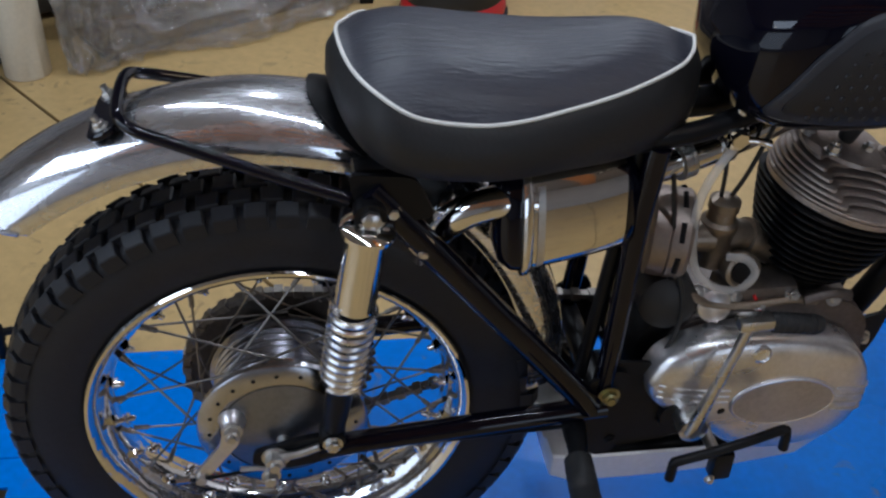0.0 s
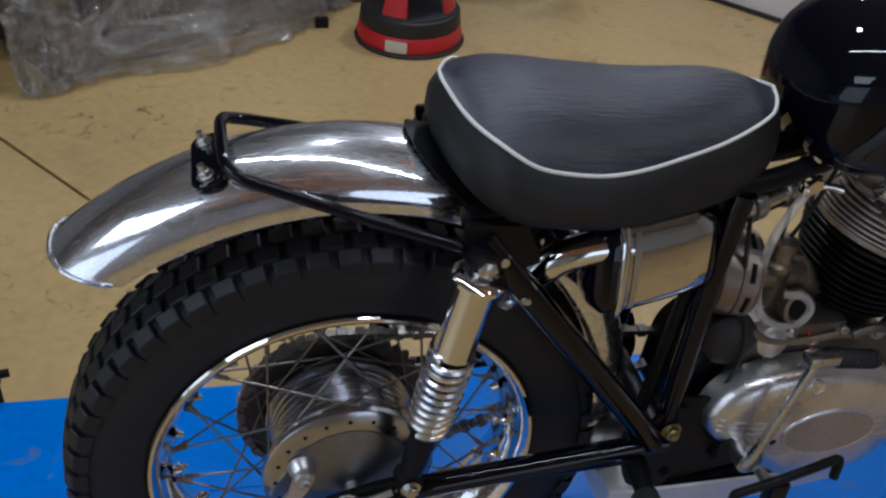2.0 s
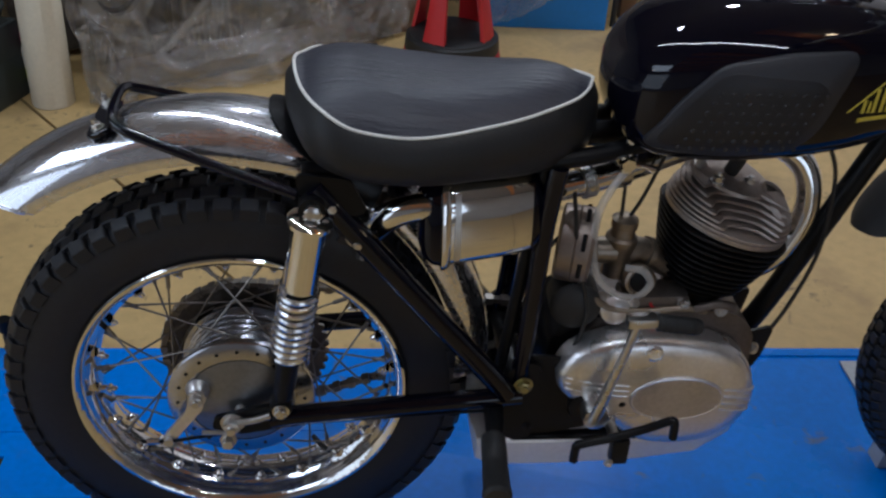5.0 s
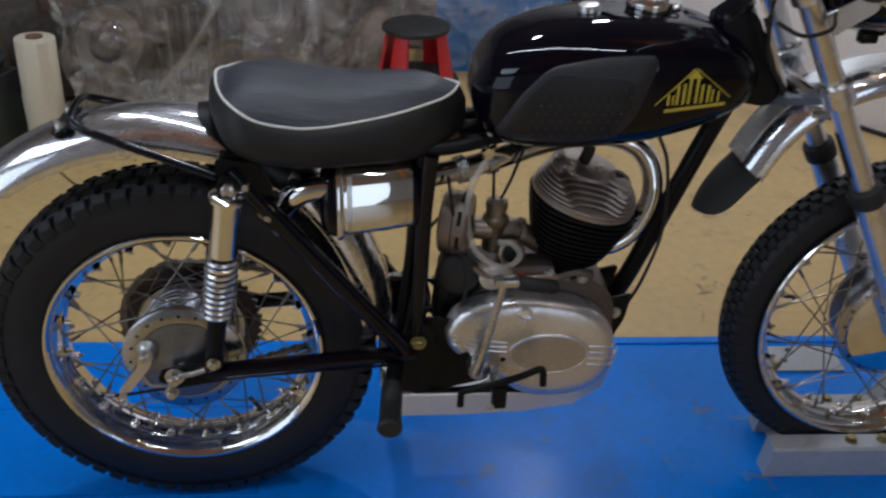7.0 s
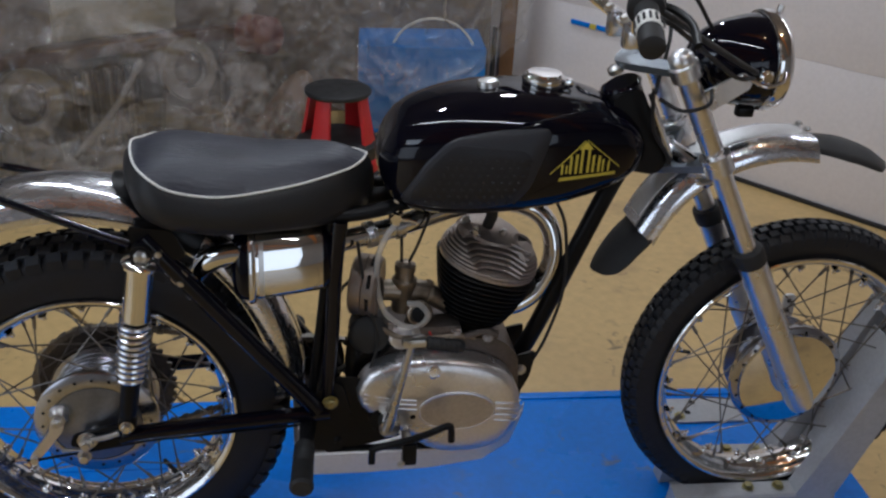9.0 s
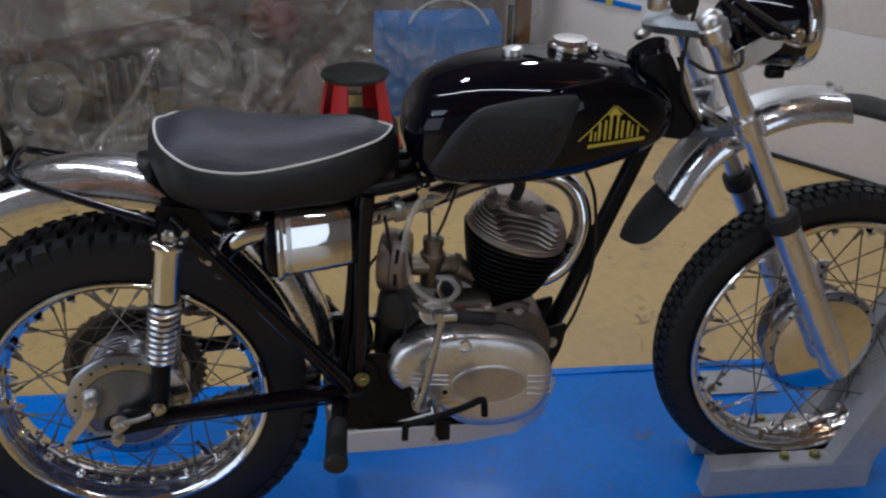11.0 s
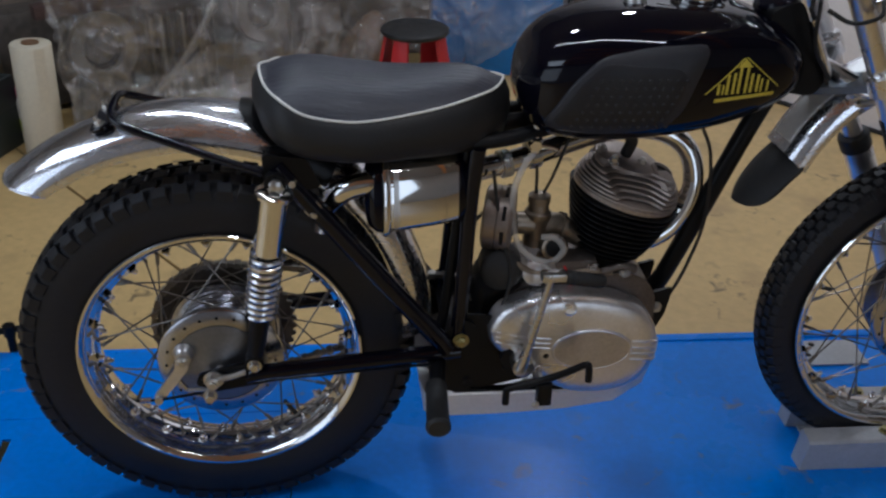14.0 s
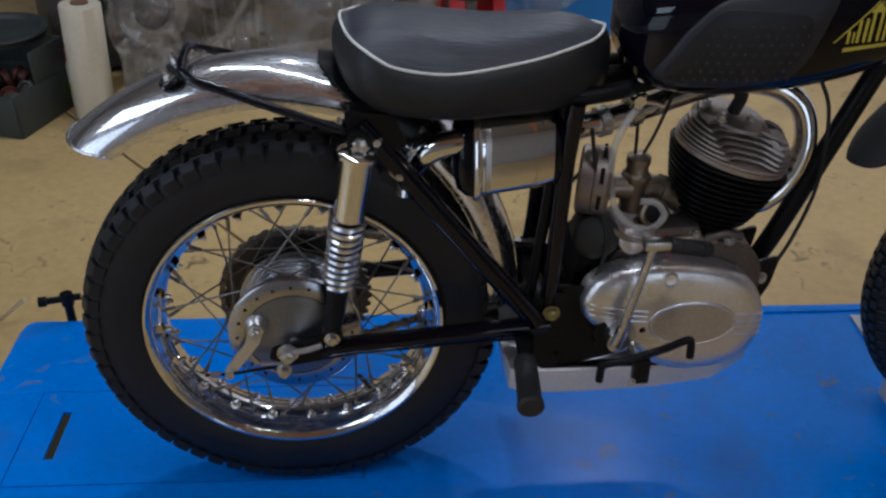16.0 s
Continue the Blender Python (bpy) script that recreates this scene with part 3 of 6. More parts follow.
tyre("rear_tyre", AX, 0.2425, 0.340, 0.059, 60, [(0.0, 0.0130, 0.0, 0), (-0.0275, 0.0098, 0.0025, 0.25), (0.0275, 0.0098, 0.0025, 0.25), (-0.0495, 0.0068, 0.0085, 0.8), (0.0495, 0.0068, 0.0085, 0.8)], "chunky black trials tyre with square tread blocks")
rim_ring(AX, 0.2425, 0.052, rear_wheel)
seats(AX, 0.2150, 40, rear_wheel)
spokes(AX, 0.2145, 0.098, 0.046, 40, rear_wheel)
bm = bmesh.new()
teeth = 46
pts = []
for k in range(teeth * 4):
    a = k * math.tau / (teeth * 4)
    r = (0.121, 0.1275, 0.1275, 0.121)[k % 4]
    pts.append((AX.x + r * math.cos(a), AX.z + r * math.sin(a)))
part("sprocket", slab(pts, 0.052, 0.058, 0.0, bm), SPROCKET, rear_wheel, "dark steel chain sprocket")

# front wheel
hub = lathe([(0.012, 0.06), (0.05, 0.058), (0.070, 0.040), (0.100, 0.038), (0.101, 0.030), (0.080, 0.026), (0.078, 0.0), (0.082, -0.018), (0.115, -0.024), (0.118, -0.030), (0.118, -0.040), (0.113, -0.044), (0.02, -0.044)], 64, AZ, (0, 1, 0))
front_wheel = part("front_wheel", hub, HUBGREY, bike, "dulled alloy front hub")
part("brake_plate", lathe([(0.104, -0.0445), (0.102, -0.050), (0.06, -0.056), (0.025, -0.058)], 64, AZ, (0, 1, 0)), CHROME, front_wheel, "mirror polished brake plate")
tyre("front_tyre", AZ, 0.2694, 0.331, 0.041, 84, [(0.0, 0.0080, 0.0, 0), (-0.0185, 0.0070, 0.003, 0.3), (0.0185, 0.0070, 0.003, 0.3), (-0.0330, 0.0050, 0.0115, 1.1), (0.0330, 0.0050, 0.0115, 1.1)], "narrower black front tyre with small tread blocks", 0.30)
rim_ring(AZ, 0.2694, 0.044, front_wheel)
seats(AZ, 0.2420, 40, front_wheel)
spokes(AZ, 0.2415, 0.110, 0.030, 40, front_wheel)

# fuel tank
TOP = [(0.496, 0.965), (0.508, 0.998), (0.535, 1.032), (0.575, 1.053), (0.63, 1.069), (0.70, 1.077), (0.78, 1.078), (0.85, 1.068), (0.90, 1.050), (0.930, 1.027), (0.948, 1.003), (0.955, 0.985)]
LOW = [(0.496, 0.940), (0.508, 0.905), (0.535, 0.880), (0.575, 0.870), (0.63, 0.866), (0.70, 0.868), (0.78, 0.877), (0.85, 0.895), (0.90, 0.915), (0.930, 0.934), (0.948, 0.952), (0.955, 0.970)]
WID = [(0.496, 0.03), (0.508, 0.072), (0.535, 0.099), (0.575, 0.113), (0.63, 0.120), (0.70, 0.122), (0.78, 0.119), (0.85, 0.109), (0.90, 0.098), (0.930, 0.083), (0.948, 0.060), (0.955, 0.03)]
TOP, LOW, WID = ([(p.x, p.z) for p in smooth_path([V(x, 0, z) for x, z in table], 6)] for table in (TOP, LOW, WID))


def tank_ring(x, n=44, grow=0.0):
    zt, zl, w = lerp(TOP, x) + grow, lerp(LOW, x) - grow, lerp(WID, x) + grow
    ring = []
    for k in range(n):
        t = k * math.tau / n
        c, s = math.cos(t), math.sin(t)
        zm = zl + (zt - zl) * 0.52
        y = w * math.copysign(abs(c) ** (2 / 3.0), c)
        z = zm + (zt - zm if s > 0 else zm - zl) * math.copysign(abs(s) ** (2 / 3.2), s)
        ring.append(V(x, y, z))
    return ring


XS = [0.496, 0.499, 0.504, 0.511, 0.520, 0.53, 0.55, 0.57, 0.60, 0.63, 0.665, 0.70, 0.74, 0.78, 0.815, 0.85, 0.875, 0.90, 0.917, 0.93, 0.938, 0.944, 0.949, 0.953, 0.955]
tank = part("fuel_tank", ring_strip(bmesh.new(), [tank_ring(x) for x in XS]), GLOSS, bike, "glossy black enamelled fuel tank", smooth=70)


def tank_side(x, z):
    """The near side of the tank at x and z."""
    zt, zl, w = lerp(TOP, x), lerp(LOW, x), lerp(WID, x)
    zm = zl + (zt - zl) * 0.52
    s = abs((z - zm) / ((zt - zm) if z > zm else (zm - zl)))
    c = max(0.0, 1 - min(1, s) ** 3.2) ** (1 / 3.0)
    return -w * c


def on_tank(outline, lift_off, thick, n=1):
    """A pad that follows the tank's near side, from an outline in x and z."""
    bm = bmesh.new()
    cx = sum(p[0] for p in outline) / len(outline)
    cz = sum(p[1] for p in outline) / len(outline)
    rings = []
    for s, d in ((1.0, lift_off), (1.0, lift_off + thick * 0.7), (0.97, lift_off + thick), (0.66, lift_off + thick), (0.33, lift_off + thick), (0.02, lift_off + thick)):
        rings.append([V(cx + (x - cx) * s, tank_side(cx + (x - cx) * s, cz + (z - cz) * s) - d, cz + (z - cz) * s) for x, z in outline])
    return ring_strip(bm, rings, True, False)


def rounded(corners, r=0.02, n=5):
    """An outline with rounded corners."""
    out = []
    m = len(corners)
    for i in range(m):
        p, a, b = (Vector((*corners[(i + k) % m], 0)) for k in (0, -1, 1))
        ra = min(r, (a - p).length * 0.45, (b - p).length * 0.45)
        s, e = p + (a - p).normalized() * ra, p + (b - p).normalized() * ra
        for k in range(n + 1):
            t = k / n
            q = s * (1 - t) ** 2 + p * 2 * t * (1 - t) + e * t * t
            out.append((q.x, q.y))
    fine = []
    for a, b in zip(out, out[1:] + out[:1]):
        d = math.dist(a, b)
        for k in range(max(1, int(d / 0.02))):
            t = k / max(1, int(d / 0.02))
            fine.append((a[0] + (b[0] - a[0]) * t, a[1] + (b[1] - a[1]) * t))
    return fine


# seat
PIP = [(0.09, 0.980), (0.099, 0.980), (0.108, 0.974), (0.120, 0.971), (0.131, 0.968), (0.146, 0.960), (0.164, 0.951), (0.186, 0.945), (0.210, 0.941), (0.235, 0.9385), (0.27, 0.938), (0.315, 0.940), (0.344, 0.942), (0.374, 0.945), (0.404, 0.949), (0.43, 0.952), (0.455, 0.954), (0.478, 0.956)]
BAS = [(0.07, 0.925), (0.09, 0.915), (0.12, 0.893), (0.168, 0.879), (0.25, 0.870), (0.32, 0.866), (0.40, 0.861), (0.478, 0.860)]
SEATW = [(0.0, 0.0), (0.003, 0.020), (0.011, 0.042), (0.025, 0.065), (0.05, 0.092), (0.085, 0.114), (0.13, 0.126), (0.18, 0.131), (0.25, 0.133), (0.35, 0.1335), (0.42, 0.130), (0.50, 0.123), (0.57, 0.115), (0.65, 0.106), (0.73, 0.096), (0.805, 0.084), (0.873, 0.070), (0.93, 0.053), (0.975, 0.027), (1.0, 0.0)]
SX0, SX1 = 0.099, 0.478
FARW = 0.72


def soften(table):
    """The same line with its corners rounded off."""
    return [(p.x, p.z) for p in smooth_path([V(x, 0, z) for x, z in table], 6)]


CROWN = [(0.09, 0.006), (0.115, 0.022), (0.14, 0.033), (0.16, 0.041), (0.20, 0.042), (0.25, 0.038), (0.30, 0.033), (0.35, 0.031), (0.40, 0.031), (0.44, 0.030), (0.46, 0.024), (0.478, 0.008)]
PIP, BAS, SEATW, CROWN = soften(PIP), soften(BAS), soften(SEATW), soften(CROWN)


def seat_outline(n=60):
    out = []
    for k in range(n):
        t = (1 - math.cos(k / n * math.pi)) / 2
        out.append((t, -lerp(SEATW, t)))
    for k in range(n):
        t = (1 + math.cos(k / n * math.pi)) / 2
        out.append((t, FARW * lerp(SEATW, t)))
    return [(SX0 + t * (SX1 - SX0), y) for t, y in out]


so = seat_outline()


def bead(x, y):
    """Height of the piping; it runs lower on the far side."""
    return lerp(PIP, x) - 0.004 * min(1.0, max(0.0, y / 0.05))


SCX = 0.27
rings = []
for s in (1.0, 0.985, 0.96, 0.93, 0.89, 0.84, 0.77, 0.68, 0.55, 0.42, 0.28, 0.14, 0.02):
    rings.append([V(SCX + (x - SCX) * s, y * s, bead(SCX + (x - SCX) * s, y * s) + lerp(CROWN, SCX + (x - SCX) * s) * (1 - s ** 5.0)) for x, y in so])
top = ring_strip(bmesh.new(), rings, True, False)
top.verts.ensure_lookup_table()
top.faces.new(list(top.verts)[-len(so):])
seat = part("seat", top, VINYL_SHEEN, bike, "black vinyl seat with white piping", smooth=80)
rings = []
for f, o in ((0.0, 0.0), (0.06, 0.005), (0.25, 0.013), (0.55, 0.015), (0.85, 0.009), (1.0, -0.006), (1.0, -0.05)):
    ring = []
    for x, y in so:
        n = V((x - SCX) / 0.2, y / 0.13, 0).normalized()
        z = bead(x, y) * (1 - f) + lerp(BAS, x) * f
        ring.append(V(x + n.x * o, y + n.y * o, z))
    rings.append(ring)
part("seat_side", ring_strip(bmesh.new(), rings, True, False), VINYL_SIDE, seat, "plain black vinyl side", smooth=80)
line = [V(x + (x - SCX) * 0.008, y * 1.008, bead(x, y) + 0.001) for x, y in so]
bm = bmesh.new()
rings = []
for i, q in enumerate(line):
    w = (line[(i + 1) % len(line)] - line[i - 1]).normalized()
    u = w.cross(V(0, 0, 1)).normalized()
    v = w.cross(u)
    rings.append([q + (u * math.cos(k * math.tau / 8) + v * math.sin(k * math.tau / 8)) * 0.0021 for k in range(8)])
part("piping", ring_strip(bm, rings, True, False, loop=True), PIPING, seat, "white piping bead")


# mudguards
def guard(c, table, half, depth, a0, a1, mat, name, label, n=60, sections=17, square=0.0, round_end=0.0):
    """A curved blade: radius by angle, domed section with rolled edges and real thickness."""
    def ring(a, off, j):
        r = lerp(table, math.degrees(a))
        out = []
        h = half
        for k in range(sections):
            s = -1 + 2 * k / (sections - 1)
            y = h * math.sin(s * math.pi / 2) ** 1 if abs(s) < 1 else h * s
            drop = depth * (1 - math.cos(s * math.pi / 2)) ** 1.15
            if square:
                y, drop = h * (s * 1.25 if abs(s) < 0.72 else math.copysign(0.9 + (abs(s) - 0.72) * 0.357, s)), depth * max(0.0, (abs(s) - 0.5) / 0.5) ** 1.3 + 0.004 * s * s
            b = a - math.copysign(radians(round_end) * abs(s) ** 2.5 * max(0.0, 1 - j / 8), a0 - a1)
            out.append(c + V(math.cos(b) * (r - drop - off), y * (1 - off * 6), math.sin(b) * (r - drop - off)))
        return out
    rings = []
    for j in range(n + 1):
        a = radians(a0 + (a1 - a0) * j / n)
        rings.append(ring(a, 0.0, j) + ring(a, 0.003, j)[::-1])
    ob = part(name, ring_strip(bmesh.new(), rings), mat, bike, label, smooth=60)
    return ob


REAR = [(5, 0.372), (30, 0.395), (60, 0.436), (75, 0.449), (90, 0.455), (110, 0.457), (132, 0.459)]
rear_guard = guard(AX, REAR, 0.066, 0.055, 131.4, 6, BLADE, "rear_mudguard", "hand-polished alloy rear mudguard", round_end=6.0)
rear_guard_edge = []
for s in np.linspace(-0.95, 0.95, 21):
    b, r = radians(131.4 - 6.0 * abs(s) ** 2.5), 0.4595 - 0.055 * (1 - math.cos(s * math.pi / 2)) ** 1.15
    rear_guard_edge.append(AX + V(math.cos(b) * r, 0.066 * math.sin(s * math.pi / 2), math.sin(b) * r))
part("rolled_edge", pipe(rear_guard_edge, 0.0026, 8, steps=2), BLADE, rear_guard)
FRONT = soften([(88, 0.506), (96, 0.517), (104, 0.533), (113, 0.543), (123, 0.541), (130, 0.528), (136, 0.510), (141, 0.496)])
front_guard = guard(AZ, FRONT, 0.059, 0.034, 96.5, 137.0, BLADE, "front_mudguard", "polished alloy front mudguard blade", square=1.0)


def flap(points, half, thick, name):
    """A domed rubber tongue along a line in x and z, rounded at its end."""
    line = smooth_path([V(x, 0, z) for x, z in points], 6)
    rings = []
    n = len(line)
    for i, q in enumerate(line):
        w = (line[min(i + 1, n - 1)] - line[max(i - 1, 0)]).normalized()
        up = V(-w.z, 0, w.x)
        if up.dot(q - AZ) < 0:
            up = -up
        t = i / (n - 1)
        h = half * math.sqrt(max(0.02, 1 - max(0, (t - 0.5) / 0.5) ** 2.4)) * min(1.0, 0.72 + 0.9 * t)
        ring = []
        for side, off in ((1, 0.0), (-1, thick)):
            for k in range(11):
                s = side * (-1 + k / 5)
                ring.append(q + V(0, h * s, 0) - up * (0.022 * (h / half) * (1 - math.cos(s * math.pi / 2)) + off))
        rings.append(ring)
    return part(name, ring_strip(bmesh.new(), rings), RUBBER, front_guard, "matt black rubber mudflap", smooth=60)


flap([(1.275, 0.986), (1.345, 0.978), (1.405, 0.958), (1.45, 0.930)], 0.057, 0.005, "front_flap")
flap([(1.004, 0.852), (0.975, 0.824), (0.945, 0.790), (0.921, 0.754), (0.902, 0.722)], 0.060, 0.005, "rear_flap")
for sgn in (-1, 1):
    bm = pipe([(1.06, sgn * 0.050, 0.915), (1.065, sgn * 0.070, 0.925), (1.075, sgn * 0.088, 0.935)], 0.007, 8)
    part("guard_stay", bm, STEEL, front_guard)
strip = guard(AZ, [(a, r + 0.003) for a, r in FRONT], 0.027, 0.003, 97.5, 135, PLAINALLOY, "mounting_strip", "plain alloy mounting strip on mudguard")
strip.parent = front_guard
for y in (-0.014, 0.016):
    part("strip_bolt", bolt(bmesh.new(), (1.268, y, 0.9975), (-0.1, 0, 1), 0.006, 0.005), STEEL, front_guard)
part("guard_bridge", pipe([(1.062, -0.088, 0.950), (1.045, -0.062, 0.952), (1.030, -0.035, 0.958), (1.02, 0.0, 0.962), (1.030, 0.035, 0.958), (1.045, 0.062, 0.952), (1.062, 0.088, 0.950)], 0.016, 16, flat=0.6), ALLOY, front_guard, "polished alloy mudguard bridge")
strap = guard(AX, [(a, r + 0.006) for a, r in REAR], 0.069, 0.057, 82, 60, SATIN, "seat_strap", "black curved strap over mudguard", n=16, round_end=13.0)
strap.parent = rear_guard
# tank fittings
part("knee_pad", on_tank(rounded([(0.522, 0.908), (0.562, 0.982), (0.602, 1.023), (0.68, 1.038), (0.768, 1.041), (0.752, 0.993), (0.735, 0.941), (0.711, 0.910), (0.637, 0.900)], 0.02), 0.0005, 0.006), KNEE, tank, "grey-black ribbed rubber knee pad")
part("pad_field", on_tank(rounded([(0.535, 0.914), (0.568, 0.976), (0.606, 1.017), (0.718, 1.007), (0.732, 0.997), (0.730, 0.961), (0.700, 0.914)], 0.02), 0.0045, 0.003), PADBLACK, tank, "darker dimpled field")
dimple = None
for i in range(11):
    for j in range(7):
        x, z = 0.566 + i * 0.0145 + j * 0.006, 0.915 + j * 0.0125
        if x > 0.712 + j * 0.004:
            continue
        y = tank_side(x, z) - 0.0078
        if dimple is None:
            dimple = part("dimple", lathe([(0.0034, 0.0), (0.0028, 0.0010), (0.001, 0.0012)], 8), PADBLACK, tank)
            dimple.location = (x, y, z)
        else:
            repeat(dimple, Matrix.Translation((x, y, z)))
# the transfer: plain bars under a thin triangle
part("transfer_bar", on_tank([(0.783, 0.950), (0.884, 0.955), (0.884, 0.961), (0.783, 0.956)], 0.0008, 0.0006), YELLOW, tank, "yellow bar of the tank transfer")
for x0, x1, high in ((0.785, 0.789, 0.980), (0.793, 0.796, 0.978), (0.799, 0.8035, 0.994), (0.809, 0.8135, 0.996), (0.818, 0.8225, 1.007), (0.830, 0.8345, 1.006), (0.839, 0.8435, 0.993), (0.8495, 0.854, 0.991), (0.8575, 0.861, 0.984), (0.868, 0.8715, 0.981)):
    part("transfer_block", on_tank([(x0, 0.9625), (x1, 0.9627), (x1, high), (x0, high)], 0.0008, 0.0006), YELLOW, tank)
part("transfer_peak", on_tank([(0.813, 1.004), (0.840, 1.003), (0.826, 1.017)], 0.0008, 0.0006), YELLOW, tank)
for x0, z0, x1, z1 in ((0.767, 0.964, 0.824, 1.018), (0.890, 0.969, 0.828, 1.018)):
    line = [(x0 + (x1 - x0) * k / 10, z0 + (z1 - z0) * k / 10) for k in range(11)]
    part("transfer_line", pipe([V(x, tank_side(x, z) - 0.0006, z) for x, z in line], 0.0009, 6, soft=False), YELLOW, tank)
cap = part("filler_cap", lathe([(0.030, 0.0), (0.0365, 0.003), (0.0378, 0.010), (0.0372, 0.017), (0.034, 0.020), (0.031, 0.0205), (0.029, 0.0245), (0.012, 0.0255)], 40, (0.776, 0.0, 1.074), (0.02, 0, 1)), CHROME, tank, "chromed domed filler cap")
part("cap_hinge", boxed((0.816, -0.004, 1.082), (0.016, 0.024, 0.014), 0.004), CHROME, cap)
part("cap_neck", lathe([(0.036, -0.006), (0.036, 0.004), (0.030, 0.006)], 40, (0.776, 0, 1.074), (0, 0, 1)), GLOSS, cap)
part("tank_plug", lathe([(0.018, -0.004), (0.0185, 0.006), (0.0165, 0.010), (0.010, 0.011)], 32, (0.680, 0.0, 1.075), (-0.1, 0, 1)), STEEL, tank, "small plated round plug")
part("tank_boss", lathe([(0.034, -0.014), (0.034, 0.0), (0.028, 0.008), (0.008, 0.010)], 28, (0.862, 0.0, 1.058), (0.35, 0, 1)), GLOSS, tank, "black round boss")
part("tank_seam", on_tank([(0.715, 0.8895), (0.735, 0.8905), (0.735, 0.8925), (0.715, 0.8915)], 0.0, 0.002), GLOSS, tank)

# frame
FR = 0.0135
chassis = part("chassis", pipe([(0.955, 0, 0.965), (0.911, 0, 0.87), (0.810, 0, 0.60), (0.770, 0, 0.515)], 0.0165, 16), SATIN, bike, "black enamelled tubular frame")
part("head_tube", lathe([(0.030, 0), (0.034, 0.006), (0.031, 0.012), (0.031, 0.135), (0.034, 0.142), (0.034, 0.150), (0.028, 0.154)], 28, (0.912, 0, 1.082), (0.43, 0, -0.9)), GLOSS, chassis)
part("head_gusset", slab(rounded([(0.885, 1.065), (0.935, 1.085), (1.005, 0.955), (0.985, 0.925), (0.93, 0.935)], 0.015, 3), 0.040, -0.040, 0.006), SATIN, chassis, "bulky black steering head")
part("top_tube", pipe([(0.915, 0, 1.05), (0.75, 0, 0.965), (0.55, 0, 0.885), (0.44, 0, 0.875)], 0.017, 14), SATIN, chassis)
for sgn in (-1, 1):
    part("rear_stay", pipe([(0.118, sgn * 0.118, 0.868), (0.388, sgn * 0.104, 0.505)], 0.0165, 14, soft=False), GLOSS, chassis)
    part("seat_rail", pipe([(0.105, sgn * 0.098, 0.876), (0.20, sgn * 0.088, 0.878), (0.36, sgn * 0.078, 0.874), (0.47, sgn * 0.065, 0.876), (0.56, sgn * 0.040, 0.886)], 0.0125, 14), SATIN, chassis)
    part("seat_tube", pipe([(0.430, sgn * 0.078, 0.868), (0.421, sgn * 0.080, 0.78), (0.417, sgn * 0.082, 0.70), (0.412, sgn * 0.086, 0.60), (0.406, sgn * 0.090, 0.515)], FR, 14), GLOSS, chassis)
    if sgn < 0:
        part("rear_downtube", pipe([(0.418, sgn * 0.062, 0.862), (0.392, sgn * 0.066, 0.62), (0.372, sgn * 0.072, 0.47)], 0.009, 12), SATIN, chassis)
    part("cradle", pipe([(0.772, sgn * 0.012, 0.53), (0.762, sgn * 0.05, 0.46), (0.715, sgn * 0.072, 0.400), (0.56, sgn * 0.078, 0.385), (0.43, sgn * 0.082, 0.392), (0.385, sgn * 0.085, 0.44)], 0.0125, 12), SATIN, chassis)
    plate_ = part("pivot_plate", slab(rounded([(0.352, 0.478), (0.392, 0.545), (0.432, 0.560), (0.452, 0.48), (0.430, 0.400), (0.37, 0.412)], 0.02, 3), sgn * 0.098, sgn * 0.092), SATIN, chassis)
    part("pivot_bolt", bolt(bmesh.new(), (0.411, sgn * 0.104, 0.520), (0, sgn, 0), 0.0105, 0.008, 0.005), BRASSY, plate_, "zinc plated bolt")
    tail = part("shock_mount", slab(rounded([(0.098, 0.888), (0.165, 0.880), (0.186, 0.832), (0.15, 0.826), (0.106, 0.836)], 0.01, 3), sgn * 0.125, sgn * 0.119), SATIN, chassis)
    part("mount_bolt", bolt(bmesh.new(), (0.142, sgn * 0.127, 0.842), (0, sgn, 0), 0.0062, 0.006), STEEL, tail)
    tab = part("mount_tab", slab(rounded([(0.146, 0.826), (0.160, 0.828), (0.186, 0.798), (0.172, 0.780), (0.160, 0.788)], 0.006, 2), sgn * 0.127, sgn * 0.123), STEEL, tail, "plated steel tab")
    part("tab_bolt", bolt(bmesh.new(), (0.173, sgn * 0.123, 0.788), (0, sgn, 0), 0.007, 0.007, 0.004), STEEL, tail)
    part("engine_plate", slab(rounded([(0.742, 0.560), (0.800, 0.575), (0.792, 0.52), (0.770, 0.47), (0.738, 0.50)], 0.01, 2), sgn * 0.052, sgn * 0.046), SATIN, chassis)
part("rear_engine_plate", slab(rounded([(0.395, 0.565), (0.468, 0.560), (0.475, 0.505), (0.520, 0.465), (0.545, 0.425), (0.44, 0.402), (0.388, 0.44)], 0.012, 2), -0.091, -0.086), SATIN, chassis, "black rear engine plate")
for x, z, r in ((0.425, 0.430, 0.008), (0.495, 0.452, 0.007)):
    part("plate_bolt", bolt(bmesh.new(), (x, -0.092, z), (0, -1, 0), r, 0.008, 0.004), SATIN, chassis)
part("engine_bolt", bolt(bmesh.new(), (0.772, -0.053, 0.535), (0, -1, 0), 0.008, 0.007, 0.004), STEEL, chassis)

